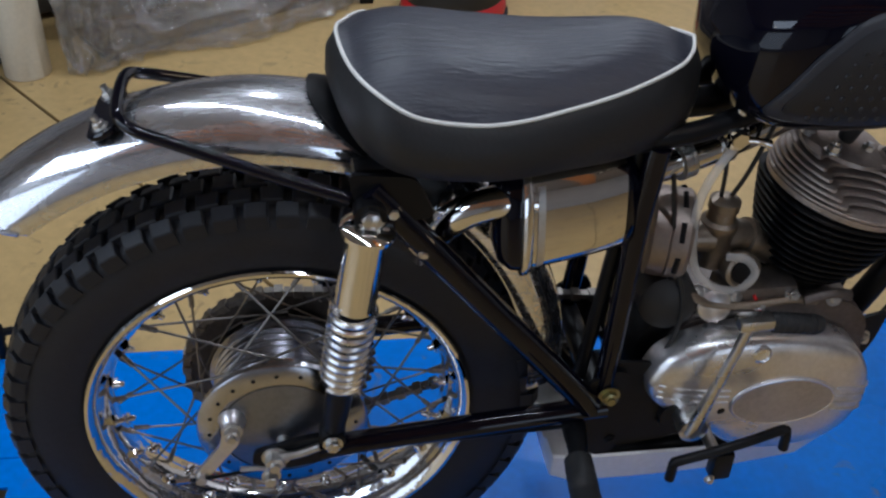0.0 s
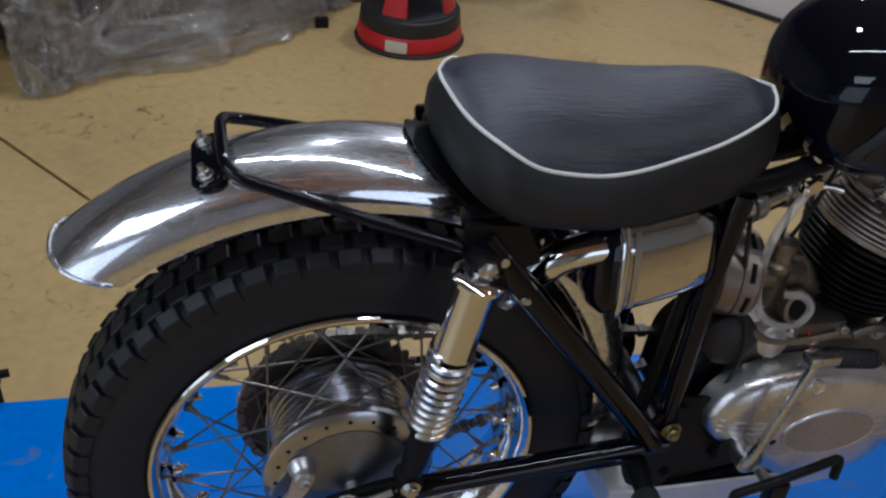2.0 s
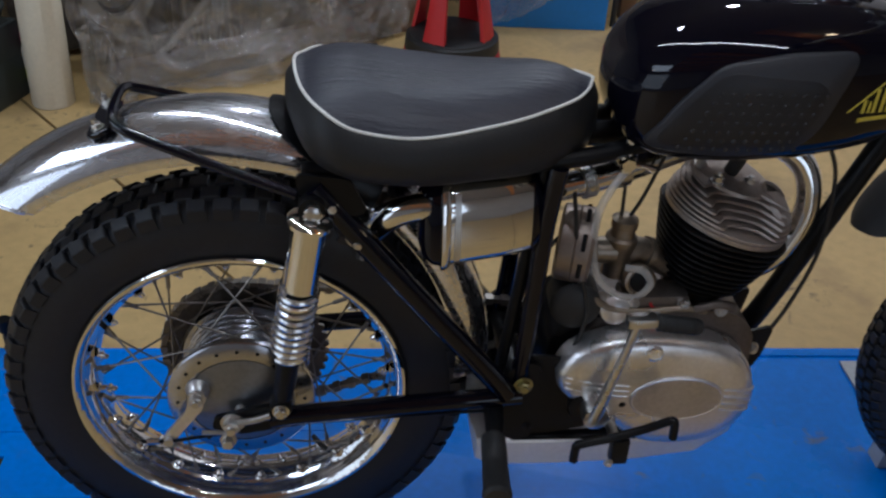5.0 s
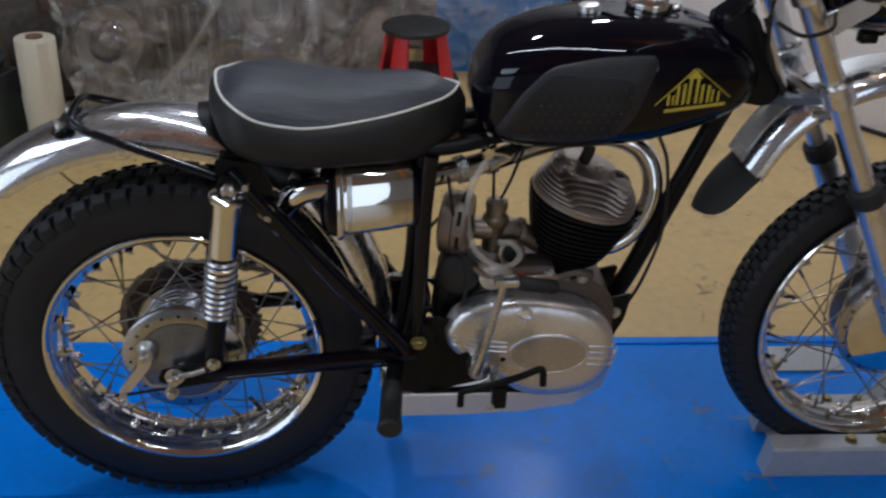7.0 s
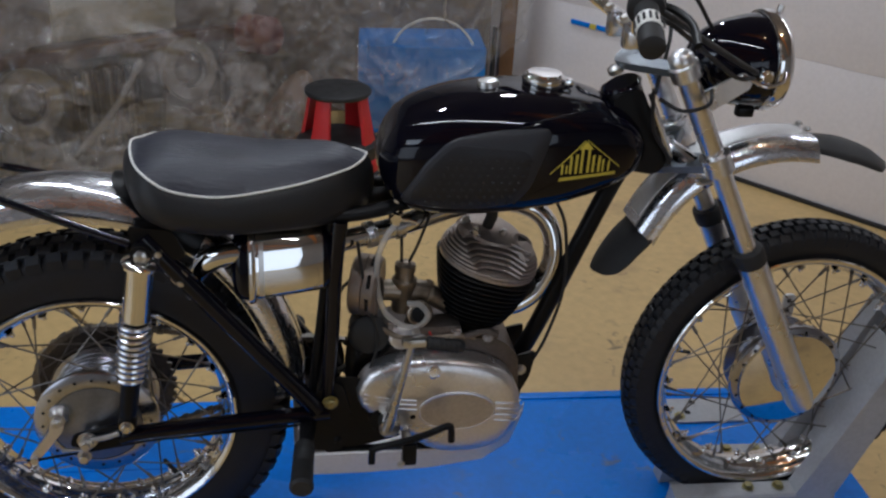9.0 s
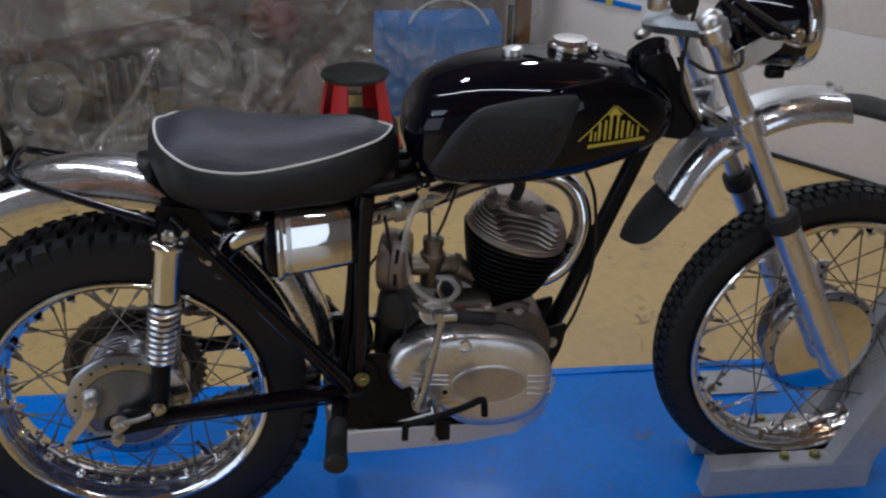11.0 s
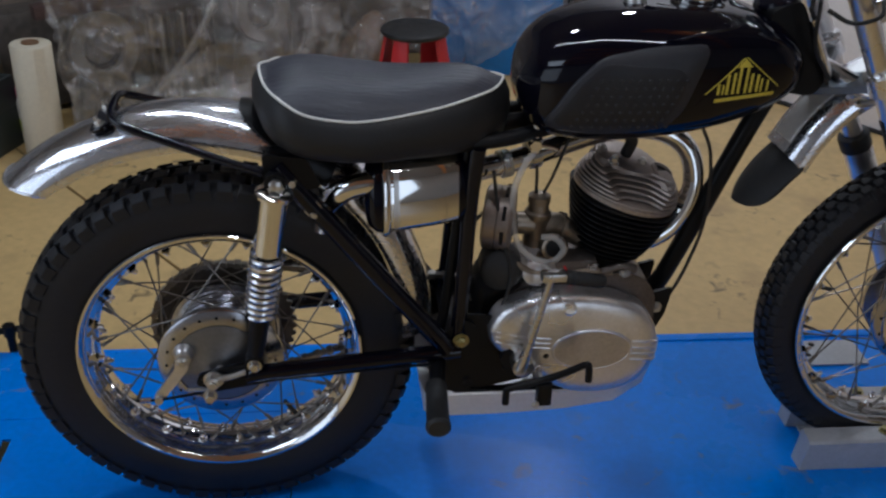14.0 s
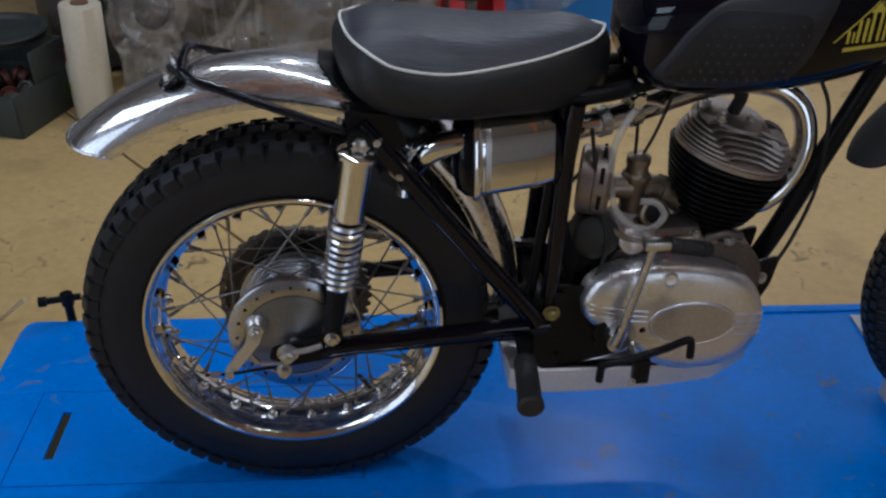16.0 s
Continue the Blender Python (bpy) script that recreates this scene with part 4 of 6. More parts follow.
# rear shock absorbers
DT, DB = V(0.118, -0.139, 0.848), V(0.0625, -0.117, 0.512)
for sgn in (-1, 1):
    t, b = V(DT.x, DT.y * -sgn, DT.z), V(DB.x, DB.y * -sgn, DB.z)
    w = (b - t).normalized()
    shock = part("shock_absorber", lathe([(0.010, 0.010), (0.0235, 0.0125), (0.0285, 0.016), (0.0285, 0.021), (0.0225, 0.024), (0.0222, 0.118), (0.0228, 0.121), (0.020, 0.122)], 40, t, w), CHROME, bike, "chromed shock absorber with exposed spring")
    coil = []
    turns = 10
    for k in range(int(turns * 20) + 1):
        a = k * math.tau / 20
        u, v, _ = basis(w)
        f = k / (turns * 20)
        gap = 0.122 + 0.118 * f
        coil.append(t + w * gap + (u * math.cos(a) + v * math.sin(a)) * 0.0228)
    part("spring", pipe(coil, 0.0044, 8, soft=False), SPRING, shock, "bright plated coil spring")
    part("damper_body", lathe([(0.013, 0.115), (0.0172, 0.122), (0.0172, 0.232), (0.0235, 0.238), (0.0235, 0.243), (0.0165, 0.245), (0.0155, 0.30), (0.0135, 0.326)], 28, t, w), SATIN, shock, "black damper body")
    eye = lathe([(0.015, -0.014), (0.016, -0.012), (0.016, 0.012), (0.015, 0.014)], 24, b, (0, 1, 0))
    part("lower_eye", eye, SATIN, shock)
    part("eye_bolt", bolt(bmesh.new(), b + V(0, sgn * 0.016, 0), (0, sgn, 0), 0.009, 0.008), STEEL, shock)
    part("top_bolt", bolt(bmesh.new(), t + V(0.001, sgn * 0.004, 0.0), (0, sgn, 0.1), 0.0105, 0.009), STEEL, shock, "plated hexagon bolt")
    part("upper_eye", lathe([(0.0165, -0.006), (0.0165, 0.020)], 24, t + V(0, 0, 0.0), (0, -sgn, 0)), SATIN, shock)

# swinging arm
for sgn in (-1, 1):
    arm = part("swinging_arm", pipe([(0.41, sgn * 0.100, 0.497), (0.10, sgn * 0.104, 0.4785), (0.045, sgn * 0.104, 0.470)], 0.0145, 14), GLOSS, bike, "black tubular swinging arm")
    part("axle_plate", slab(rounded([(0.065, 0.500), (0.03, 0.496), (-0.035, 0.478), (-0.04, 0.458), (0.0, 0.445), (0.06, 0.455)], 0.008, 3), sgn * 0.108, sgn * 0.100), SATIN, arm)
    part("axle_nut", bolt(bmesh.new(), (-0.010, sgn * 0.109, 0.470), (0, sgn, 0), 0.0125, 0.014, 0.007), STEEL, arm, "plated axle nut")
    adj = pipe([(0.045, sgn * 0.112, 0.485), (0.02, sgn * 0.114, 0.478), (-0.005, sgn * 0.114, 0.475)], 0.0055, 10)
    part("chain_adjuster", adj, STEEL, arm)
    part("adjuster_rod", pipe([(-0.012, sgn * 0.108, 0.449), (-0.055, sgn * 0.104, 0.447)], 0.0036, 8, soft=False), STEEL, arm)
    part("adjuster_nut", bolt(bmesh.new(), (-0.018, sgn * 0.110, 0.437), (0, sgn, 0), 0.009, 0.012), STEEL, arm)
part("axle", lathe([(0.0085, -0.115), (0.0085, 0.115)], 16, AX, (0, 1, 0)), STEEL, bike)
part("pivot_shaft", lathe([(0.016, -0.10), (0.016, 0.10)], 18, (0.405, 0, 0.499), (0, 1, 0)), SATIN, bike)

# rear brake
arm = part("brake_arm", slab(rounded([(-0.070, 0.509), (-0.050, 0.507), (-0.053, 0.478), (-0.097, 0.420), (-0.109, 0.408), (-0.118, 0.415), (-0.114, 0.426), (-0.078, 0.474)], 0.006, 3), -0.088, -0.082), CAST, bike, "cast brake lever arm")
part("cam_boss", lathe([(0.018, 0.0), (0.016, 0.008), (0.011, 0.014)], 24, (-0.060, -0.068, 0.500), (0, -1, 0)), CAST, arm)
part("arm_nut", bolt(bmesh.new(), (-0.060, -0.088, 0.500), (0, -1, 0), 0.010, 0.010, 0.006), STEEL, arm)
part("clevis", lathe([(0.007, -0.012), (0.007, 0.006)], 12, (-0.108, -0.088, 0.417), (0, -1, 0)), STEEL, arm)
part("brake_rod", pipe([(-0.148, -0.087, 0.416), (-0.108, -0.089, 0.417), (0.10, -0.098, 0.455), (0.37, -0.112, 0.480)], 0.0026, 8, soft=False), SATIN, arm, "thin black brake rod")
part("rod_nut", lathe([(0.005, 0.0), (0.005, 0.018)], 6, (-0.122, -0.0875, 0.4165), (-1, 0, 0)), STEEL, arm)
bm = bmesh.new()
for k in range(20):
    a = k * math.tau / 20
    lathe([(0.0028, 0), (0.0028, 0.0012)], 8, AX + V(math.cos(a) * 0.0925, -0.0642, math.sin(a) * 0.0925), (0, -1, 0), bm)
tagged(part("spoke_holes", bm, SATIN, rear_wheel, "dark row of spoke holes"), kind="stuff")
part("valve", pipe([(0.118, -0.004, 0.30), (0.098, -0.004, 0.331)], 0.004, 8, soft=False), RUBBER, rear_wheel, "black valve stem")
part("valve", pipe([(1.10, -0.004, 0.530), (1.135, -0.004, 0.522)], 0.004, 8, soft=False), RUBBER, front_wheel, "black valve stem")

# chain
bm = bmesh.new()
run = []
R1, R2, C2 = 0.128, 0.036, V(0.432, 0.055, 0.515)
for k in range(60):
    a = radians(82 + k * (196 / 59))
    run.append(V(AX.x + R1 * math.cos(a), 0.055, AX.z + R1 * math.sin(a)))
for k in range(16):
    a = radians(278 + k * (164 / 15))
    run.append(C2 + V(R2 * math.cos(a), 0, R2 * math.sin(a)))
loop_ = run + [run[0]]
dist = np.r_[0, np.cumsum([(b - a).length for a, b in zip(loop_, loop_[1:])])]
count = int(dist[-1] / 0.0125)
for k in range(count):
    d = dist[-1] * k / count
    q = V(*(np.interp(d, dist, [p[i] for p in loop_]) for i in range(3)))
    q2 = V(*(np.interp(min(d + 0.004, dist[-1]), dist, [p[i] for p in loop_]) for i in range(3)))
    w = (q2 - q).normalized() if (q2 - q).length > 1e-6 else V(1, 0, 0)
    ang = math.atan2(w.z, w.x)
    wide = 0.0075 if k % 2 else 0.0055
    box(bm, (0, 0, 0), (0.0118, wide * 2, 0.0115 if k % 2 else 0.0080), 0.0, Matrix.Translation(q) @ Matrix.Rotation(-ang, 4, "Y"))
tagged(part("drive_chain", bm, SPOKE, bike, "oily dark roller chain", smooth=0), kind="stuff")
part("chain_guard", slab(rounded([(0.085, 0.600), (0.10, 0.612), (0.33, 0.575), (0.36, 0.545), (0.34, 0.535), (0.10, 0.572)], 0.008, 2), 0.069, 0.073), SATIN, bike, "black drilled chain guard")

# exhaust
def rounded_ring(x, cy, cz, hy, hz, power=4.0, n=36):
    return [V(x, cy + p[0], cz + p[1]) for p in oval(0, 0, hy, hz, n, power)]


def tin(x):
    """Height of the silencer's axis, nearly level."""
    return 0.798 - (x - 0.285) * 0.01


muffler = part("silencer", ring_strip(bmesh.new(), [rounded_ring(x, -0.073, tin(x), hy, hz, 3.2) for x, hy, hz in ((0.286, 0.044, 0.060), (0.30, 0.0445, 0.0600), (0.36, 0.0445, 0.0585), (0.400, 0.0435, 0.0565), (0.410, 0.040, 0.052), (0.426, 0.026, 0.034))]), CHROME, bike, "chromed box silencer", smooth=50)
part("end_seam", ring_strip(bmesh.new(), [rounded_ring(x, -0.073, tin(x), hy, hz, 3.2) for x, hy, hz in ((0.278, 0.045, 0.061), (0.2795, 0.0480, 0.0650), (0.283, 0.0490, 0.0660), (0.288, 0.0480, 0.0650), (0.291, 0.045, 0.061))]), CHROME, muffler, "raised chromed seam")
part("end_strap", ring_strip(bmesh.new(), [rounded_ring(x, -0.073, tin(x), hy, hz, 3.2) for x, hy, hz in ((0.401, 0.0430, 0.0560), (0.402, 0.0450, 0.0580), (0.412, 0.0425, 0.0545), (0.428, 0.030, 0.038))]), GLOSS, muffler, "black steel strap")
part("end_cap", ring_strip(bmesh.new(), [rounded_ring(x, -0.073, tin(x), hy, hz, 3.2) for x, hy, hz in ((0.279, 0.044, 0.060), (0.268, 0.042, 0.057), (0.256, 0.033, 0.047), (0.250, 0.018, 0.026))]), GLOSS, muffler, "black domed end cap")
part("weld_plate", ring_strip(bmesh.new(), [[V(x, -0.073, tin(x)) + V(0, -0.0453 * (abs(math.cos(a)) ** 0.625), 0.0613 * math.copysign(abs(math.sin(a)) ** 0.625, math.sin(a))) for a in (radians(-38 + 76 * k / 12) for k in range(13))] for x in (0.296, 0.304)], False, False), STEEL, muffler, "dull scratched strip")
part("tail_pipe", pipe([(0.295, -0.092, 0.819), (0.259, -0.092, 0.821), (0.226, -0.090, 0.812), (0.203, -0.084, 0.792), (0.188, -0.070, 0.762), (0.183, -0.048, 0.728)], 0.019, 20), CHROME, muffler, "bent chromed tail pipe")
for ob in [muffler] + [c for c in bpy.data.objects if c.parent == muffler and c.name.split(".")[0] in ("end_seam", "end_strap", "end_cap", "weld_plate")]:
    for v in ob.data.vertices:
        v.co.y += (v.co.z - 0.79) * 0.2 + (v.co.x - 0.295) * 0.22
part("header_pipe", pipe([(0.730, 0.0, 0.645), (0.770, 0.0, 0.652), (0.806, 0.004, 0.682), (0.829, 0.010, 0.742), (0.820, 0.022, 0.800), (0.784, 0.036, 0.833), (0.72, 0.040, 0.845), (0.64, 0.030, 0.838), (0.56, 0.004, 0.824), (0.50, -0.014, 0.814), (0.41, -0.040, 0.806)], 0.0188, 22), CHROME, muffler, "bright chromed exhaust pipe")
for x, y, z in ((0.535, -0.003, 0.820), (0.485, -0.018, 0.812)):
    part("clamp", lathe([(0.0205, -0.009), (0.0235, -0.008), (0.0235, 0.008), (0.0205, 0.009)], 28, (x, y, z), (1, 0.28, 0.14)), STEEL, muffler)

# cylinder and head
cyl = part("cylinder", lathe([(0.046, 0.0), (0.046, 0.125)], 36, (0.694, 0, 0.620), (0, 0, 1)), SATIN, bike, "black finned cylinder barrel")


def fin(cx, cy, z, r, thick, power, mat, parent, name, n=48):
    rings = []
    for rr, dz in ((r * 0.5, 0), (r - 0.0015, 0), (r, thick * 0.3), (r, thick * 0.7), (r - 0.0015, thick), (r * 0.5, thick)):
        rings.append([V(cx + p[0], cy + p[1], z + dz) for p in oval(0, 0, rr, rr, n, power)])
    return part(name, ring_strip(bmesh.new(), rings), mat, parent, smooth=35)


for k in range(11):
    t = k / 10
    fin(0.697 - 0.004 * t, 0, 0.633 + 0.0104 * k, 0.053 + 0.040 * t ** 0.65, 0.0045, 2.5, SATIN, cyl, "cooling_fin")
head = part("cylinder_head", lathe([(0.086, 0), (0.091, 0.003), (0.092, 0.010), (0.088, 0.012), (0.06, 0.013)], 48, (0.693, 0, 0.742), (0, 0, 1)), RAW, bike, "sand-cast alloy head with stepped fins")


def bitten_fin(z, r, left, right, deep, thick):
    """A round fin with a round-cornered bite taken out of its near side."""
    c, q = V(0.693, 0, 0), V(0.678, 0.066, 0)
    bx, hx, hy = 0.693 + (left + right) / 2, (right - left) / 2, deep + 0.014
    base = []
    for n in range(264):
        a = n * math.tau / 264
        d = V(math.cos(a), math.sin(a), 0)
        f = q - c
        reach = -f.dot(d) + math.sqrt(max(0.0, f.dot(d) ** 2 - f.dot(f) + r * r))
        if right > left:
            e = 0.004
            while e < reach:
                p = q + d * e
                if abs((p.x - bx) / hx) ** 3.2 + abs((p.y + 0.107) / hy) ** 3.2 < 1:
                    break
                e += 0.0008
            reach = min(e, reach)
        base.append((d, reach))
    soft = [(d, (base[n - 1][1] + 2 * e + base[(n + 1) % 264][1]) / 4) for n, (d, e) in enumerate(base)]
    rings = [[q + d * max(0.004, e - inset) + V(0, 0, z + dz) for d, e in soft] for inset, dz in ((0.004, 0), (0.0, 0.001), (0.0, thick - 0.0012), (0.0014, thick), (0.02, thick))]
    rings.append([q + d * 0.003 + V(0, 0, z + thick) for d, e in soft])
    return part("head_fin", ring_strip(bmesh.new(), rings), RAW, head, smooth=30)


bitten_fin(0.7535, 0.0925, 0, 0, 0, 0.0038)
for k in range(6):
    bitten_fin(0.7593 + 0.0064 * k, 0.0916 - 0.0010 * k - 0.00060 * k * k, -0.040 - 0.0075 * k, 0.036 + 0.0040 * k, 0.030 + 0.0105 * k, 0.0044)
# the solid right shoulder of the head
rings = []
for k in range(7):
    r = 0.0918 - 0.0010 * k - 0.00060 * k * k
    arc = [V(0.693 + math.cos(a) * r, math.sin(a) * r, 0.755 + 0.0064 * k) for a in (radians(-48 + 8 * i) for i in range(10))]
    rings.append(arc + [V(0.693 + (p.x - 0.693) * 0.80, p.y * 0.80, p.z) for p in arc[::-1]])
part("head_shoulder", ring_strip(bmesh.new(), rings), RAW, head, smooth=50)
part("head_crown", lathe([(0.060, 0.0), (0.058, 0.005), (0.048, 0.010), (0.03, 0.013), (0.002, 0.014)], 40, (0.690, 0.032, 0.792), (0.0, -0.06, 1)), RAW, head)
part("head_core", lathe([(0.055, 0), (0.05, 0.034), (0.03, 0.052)], 32, (0.680, 0.045, 0.75), (0, 0, 1)), RAW, head)
for x, y in ((0.744, 0.004), (0.672, 0.006)):
    # a black disc stands in for the shadow inside each well
    part("well_shadow", lathe([(0.0150, 0.0), (0.0150, 0.0065), (0.001, 0.0068)], 20, (x, y, 0.789), (0.1, -0.25, 1)), SATIN, head, "dark disc for the shadow in the plug well")
    part("plug_well", lathe([(0.026, -0.012), (0.025, 0.004), (0.0205, 0.010), (0.0170, 0.011), (0.0155, 0.004), (0.008, 0.000)], 24, (x, y, 0.789), (0.1, -0.25, 1)), RAW, head, "cast boss")
plug = part("plug_cap", pipe([(0.676, 0.012, 0.808), (0.674, 0.004, 0.836), (0.660, 0.0, 0.850)], 0.0105, 12), BLACKPLASTIC, head, "black spark plug cap")
part("plug_lead", pipe([(0.660, 0.0, 0.850), (0.63, 0.0, 0.872), (0.58, -0.005, 0.885)], 0.0035, 8), BLACKPLASTIC, head)
for x, y in ((0.650, -0.012), (0.640, 0.03), (0.706, 0.004)):
    part("head_nut", bolt(bmesh.new(), (x, y, 0.797), (0, 0, 1), 0.008, 0.010, 0.005), STEEL, head)

for ob in (cyl, head):
    ob.matrix_basis = Matrix.Translation((0.672, 0, 0.622)) @ Matrix.Rotation(radians(14.5), 4, "Y") @ Matrix.Translation((-0.694, 0, -0.620))

# crankcase and covers
case = part("crankcase", slab(rounded([(0.49, 0.56), (0.51, 0.600), (0.60, 0.618), (0.72, 0.618), (0.762, 0.58), (0.768, 0.48), (0.745, 0.42), (0.62, 0.408), (0.54, 0.44), (0.49, 0.49)], 0.03, 4), 0.085, -0.066, 0.006), DARKCAST, bike, "dull cast alloy crankcase")
part("gearbox_shell", slab(rounded([(0.445, 0.45), (0.455, 0.575), (0.50, 0.610), (0.56, 0.60), (0.56, 0.42)], 0.03, 4), -0.055, 0.07, 0.006), SATIN, case)
OUTL = [(0.458, 0.539), (0.478, 0.575), (0.529, 0.598), (0.589, 0.604), (0.659, 0.596), (0.721, 0.573), (0.753, 0.535), (0.764, 0.488), (0.755, 0.440), (0.725, 0.407), (0.667, 0.393), (0.600, 0.402), (0.553, 0.438), (0.509, 0.470), (0.467, 0.507)]
smooth_out = [(p.x, p.z) for p in smooth_path([V(x, 0, z) for x, z in OUTL + OUTL[:1]], 4)][:-1]
ccx, ccz = 0.628, 0.498
rings = []
for s, y in ((1.0, -0.070), (1.0, -0.098), (0.985, -0.106), (0.95, -0.1115), (0.88, -0.1155), (0.75, -0.1175), (0.55, -0.1185), (0.3, -0.119), (0.02, -0.119)):
    rings.append([V(ccx + (x - ccx) * s, y, ccz + (z - ccz) * s) for x, z in smooth_out])
cover = part("primary_cover", ring_strip(bmesh.new(), rings, True, False), CAST, bike, "smooth cast alloy primary chain cover", smooth=70)
rim_ = [V(x, -0.1195, z) for x, z in oval(0.641, 0.497, 0.070, 0.040, 40, 2.0, -0.05)]
part("inspection_plate", slab(oval(0.641, 0.497, 0.069, 0.039, 48, 2.0, -0.05), -0.1215, -0.116, 0.0), PLATE, cover, "dull oval inspection plate")
part("oval_bead", pipe(rim_ + rim_[:2], 0.0027, 8, soft=False), CAST, cover)
for k, z in enumerate((0.512, 0.502, 0.492, 0.482)):
    part("rib", pipe([(0.712, -0.1182, z - 0.002 - 0.003 * k), (0.74, -0.1168, z - 0.006 - 0.003 * k), (0.7555, -0.1120, z - 0.009 - 0.003 * k), (0.763, -0.103, z - 0.010 - 0.003 * k)], 0.0023, 8), CAST, cover)
    if k < 3:
        part("rib", pipe([(0.470, -0.1125, z + 0.028), (0.52, -0.1176, z + 0.018), (0.565, -0.1184, z + 0.012)], 0.0018, 8), CAST, cover)
part("cover_screw", lathe([(0.0125, -0.004), (0.0125, 0.002), (0.010, 0.0035), (0.0095, 0.0015), (0.003, 0.001)], 24, (0.5945, -0.1165, 0.583), (0, -1, 0.12)), SILVER, cover, "slotted plated screw")
part("cover_screw", lathe([(0.007, -0.004), (0.007, 0.001), (0.004, 0.002)], 16, (0.560, -0.117, 0.488), (0, -1, 0)), SATIN, cover)
part("kick_recess", slab(oval(0.510, 0.484, 0.030, 0.026, 30), -0.1165, -0.104, 0.0), SATIN, cover, "dark shaft recess")

# kick starter and gear lever
kick = part("kick_starter", pipe([(0.511, -0.144, 0.482), (0.523, -0.146, 0.544), (0.536, -0.148, 0.606), (0.548, -0.150, 0.670)], [0.0115, 0.0092, 0.0074, 0.0082], 14, flat=0.8), STEEL, bike, "cast kick-start lever with folded pedal")
part("kick_boss", lathe([(0.017, -0.02), (0.019, 0.0), (0.019, 0.022), (0.010, 0.025)], 24, (0.515, -0.122, 0.484), (0, -1, 0)), STEEL, kick)
part("kick_knuckle", boxed((0.551, -0.150, 0.672), (0.042, 0.022, 0.016), 0.005), STEEL, kick)
part("kick_pedal", lathe([(0.009, 0), (0.0115, 0.003), (0.0115, 0.064), (0.009, 0.068)], 18, (0.572, -0.148, 0.667), (1, 0.05, -0.21)), RUBBER, kick, "ribbed black rubber")
for k in range(7):
    part("pedal_rib", lathe([(0.0125, 0), (0.0125, 0.003)], 18, (0.576 + k * 0.0083, -0.1478 + 0.0004 * k, 0.6662 - 0.00175 * k), (1, 0.05, -0.21)), RUBBER, kick)
gear = part("gear_lever", pipe([(0.480, -0.176, 0.436), (0.481, -0.176, 0.462), (0.486, -0.175, 0.467), (0.53, -0.172, 0.474), (0.58, -0.172, 0.490), (0.612, -0.174, 0.506), (0.620, -0.175, 0.503), (0.622, -0.176, 0.474)], 0.0065, 10, steps=3), SATIN, bike, "black rocking gear pedal")
part("lever_clamp", boxed((0.548, -0.168, 0.448), (0.026, 0.020, 0.046), 0.004), SATIN, gear)
part("clamp_bolt", bolt(bmesh.new(), (0.532, -0.179, 0.432), (0, -1, 0), 0.005, 0.005), STEEL, gear)
part("gear_shaft", lathe([(0.008, 0), (0.008, 0.08)], 14, (0.548, -0.165, 0.445), (0, 1, 0)), STEEL, gear)

# footrests
for sgn in (-1, 1):
    rest = part("footrest", pipe([(0.372, sgn * 0.09, 0.470), (0.368, sgn * 0.13, 0.470), (0.362, sgn * 0.165, 0.468)], [0.016, 0.014, 0.011], 14), SATIN, bike, "black footrest with ribbed rubber")
    part("rest_rubber", lathe([(0.012, 0), (0.0175, 0.003), (0.0185, 0.02), (0.0175, 0.024), (0.0185, 0.028), (0.0185, 0.05), (0.0175, 0.053), (0.0185, 0.056), (0.019, 0.095), (0.0205, 0.099), (0.0205, 0.106), (0.016, 0.110)], 26, (0.363, sgn * 0.155, 0.468), (-0.08, sgn, -0.03)), RUBBER, rest)
# sump guard
rings = []
for x, w, z, tall in ((0.345, 0.080, 0.400, 0.02), (0.352, 0.096, 0.350, 0.050), (0.38, 0.101, 0.341, 0.058), (0.48, 0.103, 0.340, 0.058), (0.60, 0.103, 0.342, 0.052), (0.70, 0.100, 0.352, 0.046), (0.755, 0.088, 0.380, 0.04), (0.785, 0.060, 0.43, 0.03)):
    prof = [V(x, -w, z + tall), V(x, -w + 0.003, z + 0.010), V(x, -w + 0.016, z), V(x, 0, z - 0.001), V(x, w - 0.016, z), V(x, w - 0.003, z + 0.010), V(x, w, z + tall)]
    rings.append(prof + [p + V(0, 0.003 * (1 if p.y < 0 else -1) if abs(p.y) > 0.05 else 0, 0.003) for p in prof[::-1]])
part("sump_guard", ring_strip(bmesh.new(), rings), PLAINALLOY, bike, "plain alloy sump guard", smooth=40)

# carburettor side
CX = 0.547
carb = part("carburettor", lathe([(0.021, 0), (0.0215, 0.05), (0.023, 0.052), (0.023, 0.062), (0.018, 0.066), (0.0165, 0.078), (0.019, 0.080), (0.019, 0.092), (0.010, 0.098)], 26, (CX, -0.020, 0.660), (0.03, 0, 1)), CARB, bike, "stained zinc carburettor")
part("float_bowl", lathe([(0.010, -0.012), (0.022, -0.010), (0.0235, 0.010), (0.020, 0.013), (0.017, 0.010), (0.010, 0.010)], 28, (CX + 0.026, -0.050, 0.668), (0.1, -1, 0.25)), CARB, carb, "round banjo float chamber")
part("bowl_core", lathe([(0.0175, 0.0), (0.016, 0.0115), (0.004, 0.012)], 24, (CX + 0.026, -0.050, 0.668), (0.1, -1, 0.25)), SATIN, carb)
